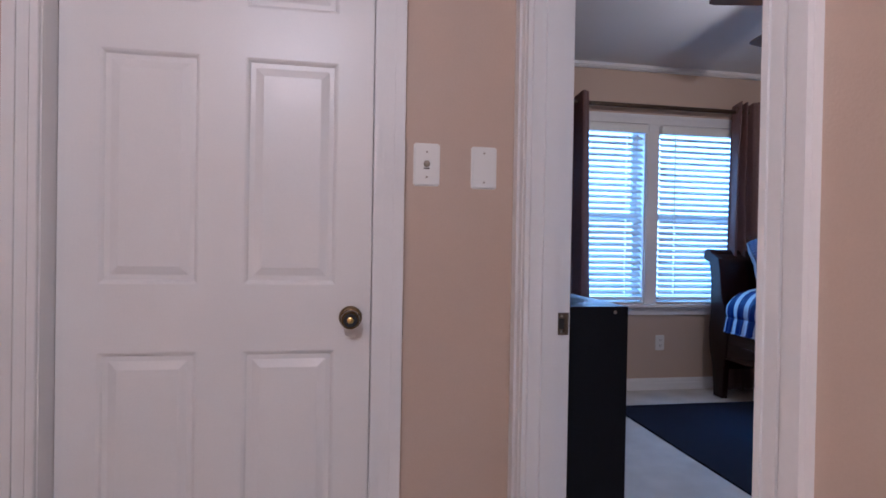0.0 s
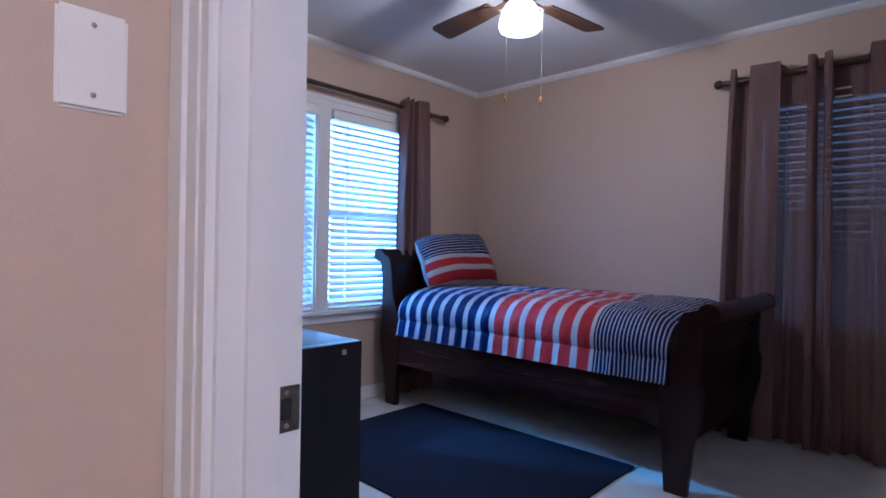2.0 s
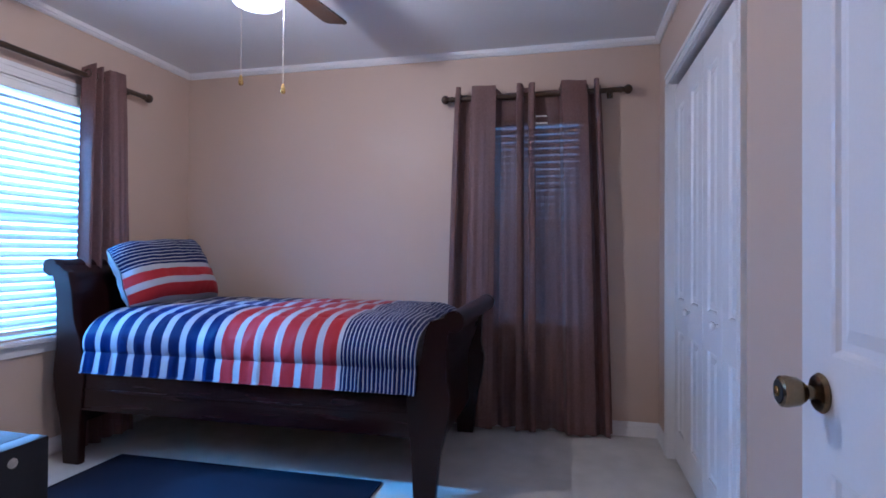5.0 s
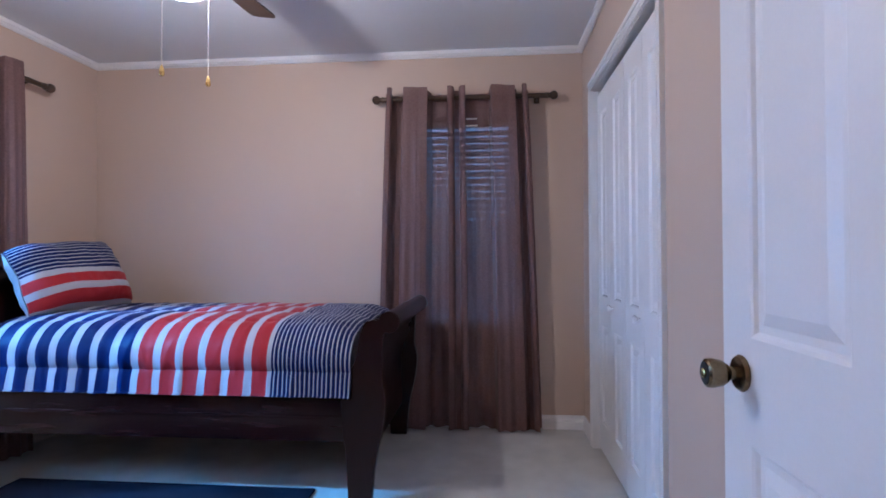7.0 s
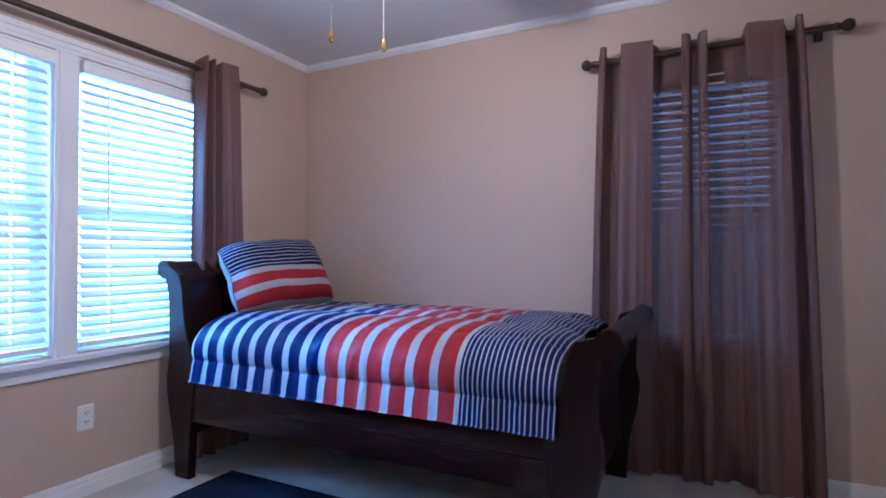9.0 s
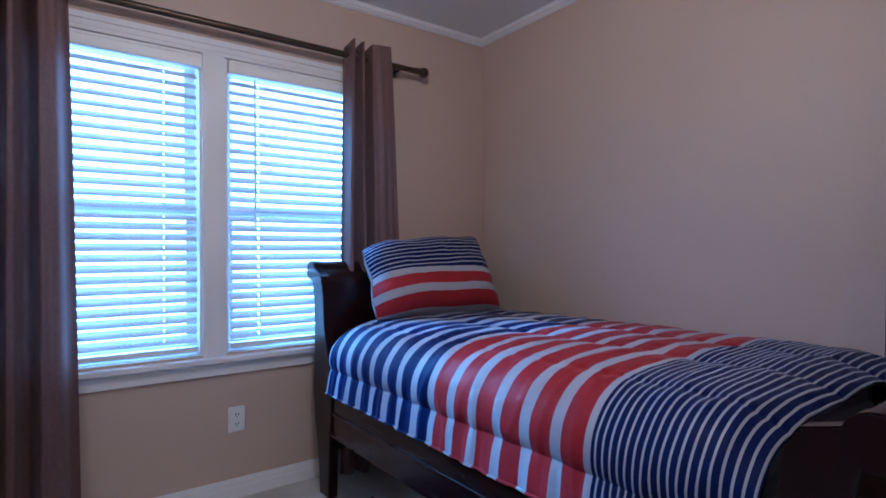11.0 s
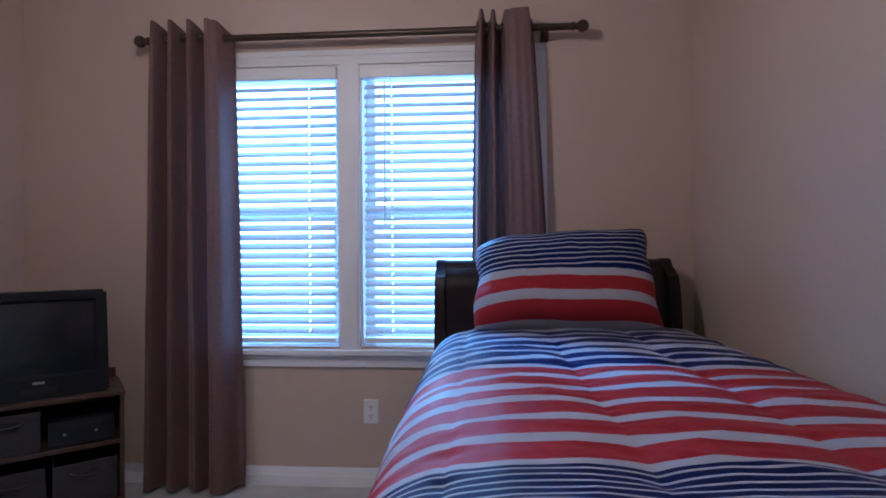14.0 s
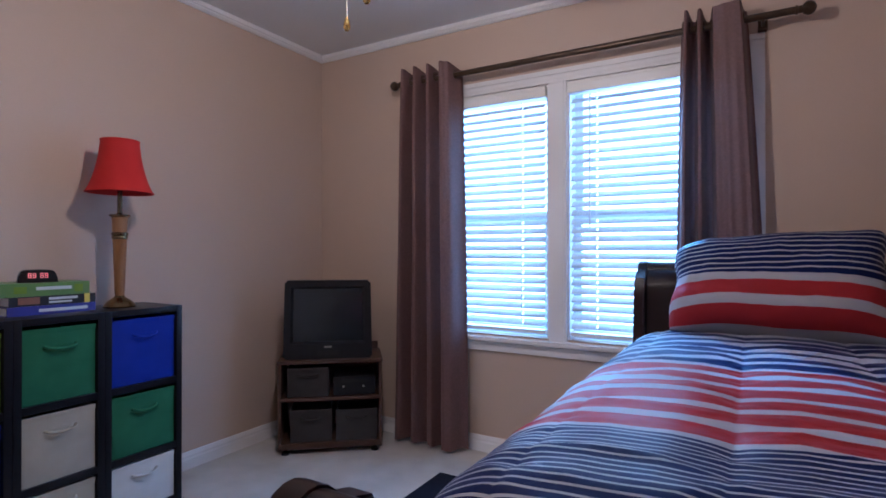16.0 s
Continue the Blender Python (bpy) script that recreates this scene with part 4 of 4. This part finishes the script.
def fabric_bin(at, w, d, h, colour, rz=0.0, group="fabric bins"):
    """Open cloth box with a strap handle; its front looks along -y, at is the middle of its bottom front edge."""
    words = {"blue": "bright blue", "green": "dark green", "lime": "lime green", "cream": "cream", "white": "off-white", "grey": "dark grey"}[colour]
    e = thing("storage_bin", at, words + " fabric storage bin with a strap handle", "storage bin", group, rz=rz)
    t = 0.006
    part("body", boxes((-w / 2, w / 2, 0, t, 0, h), (-w / 2, w / 2, d - t, d, 0, h), (-w / 2, -w / 2 + t, t, d - t, 0, h), (w / 2 - t, w / 2, t, d - t, 0, h), (-w / 2 + t, w / 2 - t, t, d - t, 0, t), bevel=0.002), COL[colour], e)
    part("binding", boxes((-w / 2 - 0.001, w / 2 + 0.001, -0.0025, 0.0, h - 0.018, h), bevel=0.001), COL[colour], e)
    part("handle", tube(smooth_line([(-0.052, -0.002, h * 0.76), (-0.040, -0.016, h * 0.735), (0.0, -0.021, h * 0.715), (0.040, -0.016, h * 0.735), (0.052, -0.002, h * 0.76)], 4), 0.006, 8), COL[colour], e)
    part("handle_patch", boxes((-0.060, 0.060, -0.002, -0.0005, h * 0.735, h * 0.785), bevel=0.0006), COL[colour], e, "stitched patch behind the handle")
    return e


TD, TH = 0.319, 0.880
rows_of = ((1.735, 0.256, ("lime", "blue", "green")), (1.992, 0.302, ("green", "cream", "cream")), (2.295, 0.326, ("blue", "green", "white")))
for y0, TW, trio in rows_of:
    tower = thing("cube_tower", (XW + 0.015, y0, 0), "black three-cube storage tower holding fabric bins", "shelf", "cube towers")
    D = TD - 0.015
    for a, b in ((0.0, 0.026), (TW - 0.026, TW)):
        part("side_panel", boxes((0, D, a, b, 0, TH), bevel=0.0015), BLACKW, tower)
    part("top", boxes((0, D, 0.026, TW - 0.026, TH - 0.026, TH), bevel=0.0015), BLACKW, tower)
    for z in (0.03, 0.267, 0.555):
        part("shelf", boxes((0.004, D - 0.002, 0.026, TW - 0.026, z - 0.014, z + 0.014)), BLACKW, tower, smooth=False)
    part("back", boxes((0.0, 0.004, 0.026, TW - 0.026, 0.0, TH - 0.026)), BLACKW, tower, smooth=False)
    if y0 < 1.9:
        for xx in (0.045, D - 0.045):
            c = part("screw_cap", lathe([(0.006, 0), (0.006, 0.001), (0.003, 0.002), (0.0, 0.002)], steps=14), STEEL, tower, "round steel screw head")
            c.location, c.rotation_euler = (xx, 0.0, TH - 0.018), (radians(90), 0, 0)
    for c, z, high in zip(trio, (0.569, 0.281, 0.044), (0.270, 0.246, 0.200)):
        fabric_bin((XW + TD - 0.012, y0 + TW / 2, z), TW - 0.060, 0.26, high, c, rz=90)

# ---- table lamp ----
lamp = thing("table_lamp", (1.475, 2.430, TH), "table lamp with a red bell shade and a wooden column", "table lamp")
part("base", lathe([(0.061, 0.0), (0.062, 0.006), (0.057, 0.012), (0.050, 0.022), (0.036, 0.034), (0.022, 0.042), (0.018, 0.05), (0.0, 0.05)]), BRASS, lamp, "domed antique brass base")
LAMPW = surface("lamp_column_wood", (0.20, 0.085, 0.025), (0.32, 0.15, 0.05), 0.35, 10, 60, 0.05, stretch=(4, 4, 0.6))
part("column", lathe([(0.017, 0.046), (0.019, 0.06), (0.023, 0.16), (0.027, 0.28), (0.029, 0.36), (0.031, 0.385), (0.0, 0.385)]), LAMPW, lamp, "tapered wooden column")
part("collar", lathe([(0.0285, 0.292), (0.031, 0.295), (0.031, 0.303), (0.029, 0.306), (0.032, 0.310), (0.032, 0.318), (0.029, 0.321)]), BRASS, lamp, "ribbed brass collar")
part("cap", lathe([(0.030, 0.384), (0.040, 0.390), (0.040, 0.396), (0.016, 0.400), (0.010, 0.404), (0.010, 0.51), (0.0, 0.51)]), BRASS, lamp)
REDSH = cloth("red_lamp_shade_cloth", (0.50, 0.020, 0.018), (0.60, 0.032, 0.026), 0.7, 500)
sh_prof = smooth_line([(0.128, 0.492), (0.110, 0.530), (0.092, 0.590), (0.080, 0.652), (0.073, 0.714)], 5)
shb = bmesh.new()
for off in (0.0, -0.002):
    rings = [[shb.verts.new(((r + off) * math.cos(2 * math.pi * k / 48), (r + off) * math.sin(2 * math.pi * k / 48), z)) for k in range(48)] for r, z in sh_prof]
    for a, b in zip(rings, rings[1:]):
        for k in range(48):
            shb.faces.new((a[k], a[(k + 1) % 48], b[(k + 1) % 48], b[k]))
shd = part("shade", shb, REDSH, lamp, "red cloth bell shade")
for r, z in ((0.128, 0.492), (0.073, 0.714)):
    part("trim_ring", tube([(r * math.cos(2 * math.pi * k / 40), r * math.sin(2 * math.pi * k / 40), z) for k in range(41)], 0.0028, 6), REDSH, shd)


# ---- books and clock ----
def book(at, w, d, h, cover, rz, label, blocks=()):
    """A closed book lying flat; spine looks along -y."""
    e = thing("book", at, label, "book", "stacked books", rz=rz)
    part("cover", boxes((-w / 2, w / 2, 0, d, 0, 0.003), (-w / 2, w / 2, 0, d, h - 0.003, h), (-w / 2, w / 2, 0, 0.004, 0.003, h - 0.003)), cover, e, smooth=False)
    part("pages", boxes((-w / 2 + 0.003, w / 2 - 0.003, 0.004, d - 0.004, 0.003, h - 0.003)), PLATE, e, "off-white page block", smooth=False)
    for x0, x1, z0, z1, m in blocks:
        part("lettering", boxes((x0, x1, -0.0008, 0.0, z0 * h, z1 * h)), m, e, "printed bars on the spine", smooth=False)
    return e


BKG = surface("green_book_cover", (0.10, 0.20, 0.05), (0.15, 0.27, 0.075), 0.4, 9, 200, 0.03)
BKN = surface("black_book_cover", (0.012, 0.012, 0.014), (0.02, 0.02, 0.022), 0.35, 9, 200, 0.03)
BKB = surface("blue_book_cover", (0.03, 0.035, 0.22), (0.045, 0.05, 0.30), 0.35, 9, 200, 0.03)
BKY = surface("yellow_print", (0.65, 0.50, 0.05), (0.72, 0.56, 0.08), 0.4, 9, 200, 0.03)
BKP = surface("pale_print", (0.6, 0.62, 0.6), (0.7, 0.72, 0.7), 0.5, 9, 200, 0.03)
BKR = surface("brown_print", (0.22, 0.10, 0.06), (0.30, 0.14, 0.08), 0.5, 9, 200, 0.03)
book((1.505, 2.168, TH), 0.30, 0.18, 0.034, BKB, 90, "blue hardback book lying at the bottom of a stack", [(-0.05, 0.12, 0.3, 0.65, BKP)])
book((1.500, 2.173, TH + 0.034), 0.295, 0.175, 0.036, BKN, 90, "black paperback with a yellow band in a stack", [(-0.02, 0.08, 0.55, 0.82, BKP), (-0.02, 0.06, 0.2, 0.4, BKP), (0.105, 0.125, 0.0, 1.0, BKY), (-0.12, -0.05, 0.2, 0.9, BKR)])
book((1.498, 2.142, TH + 0.070), 0.31, 0.182, 0.050, BKG, 89, "thick green textbook on top of a stack", [(-0.03, 0.09, 0.45, 0.7, BKP), (-0.10, -0.06, 0.25, 0.75, COL["lime"]), (0.10, 0.13, 0.2, 0.8, COL["lime"])])
clock = thing("alarm_clock", (1.47, 2.130, TH + 0.120), "small black alarm clock with a lit red display", "alarm clock", rz=72)
part("body", prism(smooth_line([(-0.062, 0.0), (-0.060, 0.02), (-0.050, 0.042), (-0.03, 0.048), (0.03, 0.048), (0.050, 0.042), (0.060, 0.02), (0.062, 0.0)], 3), "y", 0.0, 0.06, bevel=0.003), TVB, clock)
part("display", boxes((-0.036, 0.036, -0.0012, 0.0, 0.014, 0.040)), DARK, clock, "dark display window", smooth=False)
SEG = {"h": [(0.001, 0.009, 0.0178, 0.0202), (0.001, 0.009, 0.0258, 0.0282), (0.001, 0.009, 0.0338, 0.0362)], "v": [(0.0, 0.002, 0.0185, 0.0265), (0.0, 0.002, 0.0275, 0.0355), (0.008, 0.010, 0.0185, 0.0265), (0.008, 0.010, 0.0275, 0.0355)]}
for dx in (-0.031, -0.017, 0.006, 0.020):
    part("digit", boxes(*[(dx + x0, dx + x1, -0.0022, -0.0012, z0, z1) for x0, x1, z0, z1 in SEG["h"] + SEG["v"]]), RED_LED, clock, "glowing red digit", smooth=False)

# ---- television on its stand, across the corner ----
ANG = 39.8
stand = thing("tv_stand", (1.805, 3.389, 0), "dark walnut television stand with two open shelves", "tv stand", rz=ANG)
SW = 0.548
for s in (-1, 1):
    part("side_panel", prism([(0.0, 0.03), (0.33, 0.03), (0.33, 0.25), (0.30, 0.502), (0.0, 0.502)], "x", s * SW / 2 - 0.008, s * SW / 2 + 0.008), WOOD, stand, smooth=False)
    for yy in (0.03, 0.29):
        part("foot", lathe([(0.022, 0.0), (0.022, 0.012), (0.010, 0.016), (0.010, 0.032)], (s * (SW / 2 - 0.03), yy, 0), 16), TVB, stand)
part("top", boxes((-SW / 2 - 0.012, SW / 2 + 0.012, -0.012, 0.33, 0.502, 0.520), bevel=0.003), WOOD, stand)
part("shelf", boxes((-SW / 2 + 0.008, SW / 2 - 0.008, -0.006, 0.31, 0.297, 0.315)), WOOD, stand, smooth=False)
part("bottom", boxes((-SW / 2 + 0.008, SW / 2 - 0.008, -0.004, 0.32, 0.046, 0.066)), WOOD, stand, smooth=False)
part("plinth", boxes((-SW / 2 + 0.008, SW / 2 - 0.008, 0.006, 0.020, 0.030, 0.046)), WOOD, stand, smooth=False)
part("back", boxes((-SW / 2 + 0.008, SW / 2 - 0.008, 0.322, 0.328, 0.046, 0.502)), WOOD, stand, smooth=False)
part("back_rail", boxes((-SW / 2 + 0.02, SW / 2 + 0.0, 0.315, 0.328, 0.520, 0.565), bevel=0.002), WOOD, stand)
Mst = pose(1.805, 3.389, 0, 0, 0, ANG)
for bx, bz, bw, bh in ((-0.122, 0.315, 0.224, 0.160), (-0.106, 0.066, 0.224, 0.178), (0.143, 0.066, 0.226, 0.172)):
    p = Mst @ Vector((bx, 0.012, bz))
    fabric_bin(tuple(p), bw, 0.27, bh, "grey", rz=ANG, group="grey bins in the stand")
p = Mst @ Vector((0.130, 0.012, 0.315))
vcr = thing("video_recorder", tuple(p), "black video player on the upper shelf", "video player", rz=ANG)
part("body", boxes((-0.115, 0.115, 0.0, 0.24, 0.004, 0.105), bevel=0.003), TVB, vcr)
part("slot", boxes((-0.07, 0.07, -0.0015, 0.0, 0.072, 0.090)), DARK, vcr, "dark tape slot", smooth=False)
for bx in (-0.06, 0.05):
    part("button", lathe([(0.006, 0), (0.006, 0.003), (0.0, 0.004)], steps=12), STEEL, vcr, "small bright button").matrix_local = Matrix.Translation((bx, -0.0, 0.05)) @ Matrix.Rotation(radians(90), 4, "X")

p = Mst @ Vector((-0.015, 0.028, 0.520))
tv = thing("television", tuple(p), "old black tube television, switched off", "television", rz=ANG)
TVW, TVH = 0.488, 0.437
tvb = bmesh.new()
rings = []
for y, w, z0, z1 in ((0.0, TVW, 0.0, TVH), (0.075, TVW, 0.0, TVH), (0.12, TVW * 0.94, 0.01, TVH * 0.95), (0.25, TVW * 0.62, 0.02, TVH * 0.80), (0.30, TVW * 0.5, 0.03, TVH * 0.70)):
    rings.append([tvb.verts.new(q) for q in ((-w / 2, y, z0), (w / 2, y, z0), (w / 2 * 0.96, y, z1), (-w / 2 * 0.96, y, z1))])
for a, b in zip(rings, rings[1:]):
    for k in range(4):
        tvb.faces.new((a[k], a[(k + 1) % 4], b[(k + 1) % 4], b[k]))
tvb.faces.new(rings[-1])
i0, i1, k0, k1 = -0.204, 0.204, 0.085, 0.403
ring2 = [tvb.verts.new(q) for q in ((i0, 0.0, k0), (i1, 0.0, k0), (i1 * 0.98, 0.0, k1), (i0 * 0.98, 0.0, k1))]
ring3 = [tvb.verts.new(q) for q in ((i0 + 0.012, 0.014, k0 + 0.012), (i1 - 0.012, 0.014, k0 + 0.012), (i1 * 0.98 - 0.012, 0.014, k1 - 0.012), (i0 * 0.98 + 0.012, 0.014, k1 - 0.012))]
for a, b in ((rings[0], ring2), (ring2, ring3)):
    for k in range(4):
        tvb.faces.new((a[k], a[(k + 1) % 4], b[(k + 1) % 4], b[k]))
bmesh.ops.recalc_face_normals(tvb, faces=tvb.faces)
bmesh.ops.bevel(tvb, geom=[e for e in tvb.edges if abs(e.verts[0].co.y - e.verts[1].co.y) > 0.02 and e.verts[0].co.y < 0.1], offset=0.012, segments=3, affect="EDGES")
part("case", tvb, TVB, tv)
SCREEN = surface("grey_tube_glass", (0.016, 0.017, 0.018), (0.020, 0.021, 0.022), 0.12, 3, 40, 0.0, rough_var=0.02)
part("screen", grid(20, 16, lambda u, v: (i0 + 0.010 + (i1 - i0 - 0.020) * u, 0.015 - 0.014 * (1 - (2 * u - 1) ** 2) * (1 - (2 * v - 1) ** 2), k0 + 0.010 + (k1 - k0 - 0.020) * v)), SCREEN, tv, "curved dark glass screen")
part("control_panel", boxes((-0.06, 0.06, -0.002, 0.0, 0.020, 0.045)), DARK, tv, "small control flap", smooth=False)
part("badge", boxes((-0.02, 0.02, -0.0015, 0.0, 0.062, 0.072)), STEEL, tv, "small silver badge", smooth=False)

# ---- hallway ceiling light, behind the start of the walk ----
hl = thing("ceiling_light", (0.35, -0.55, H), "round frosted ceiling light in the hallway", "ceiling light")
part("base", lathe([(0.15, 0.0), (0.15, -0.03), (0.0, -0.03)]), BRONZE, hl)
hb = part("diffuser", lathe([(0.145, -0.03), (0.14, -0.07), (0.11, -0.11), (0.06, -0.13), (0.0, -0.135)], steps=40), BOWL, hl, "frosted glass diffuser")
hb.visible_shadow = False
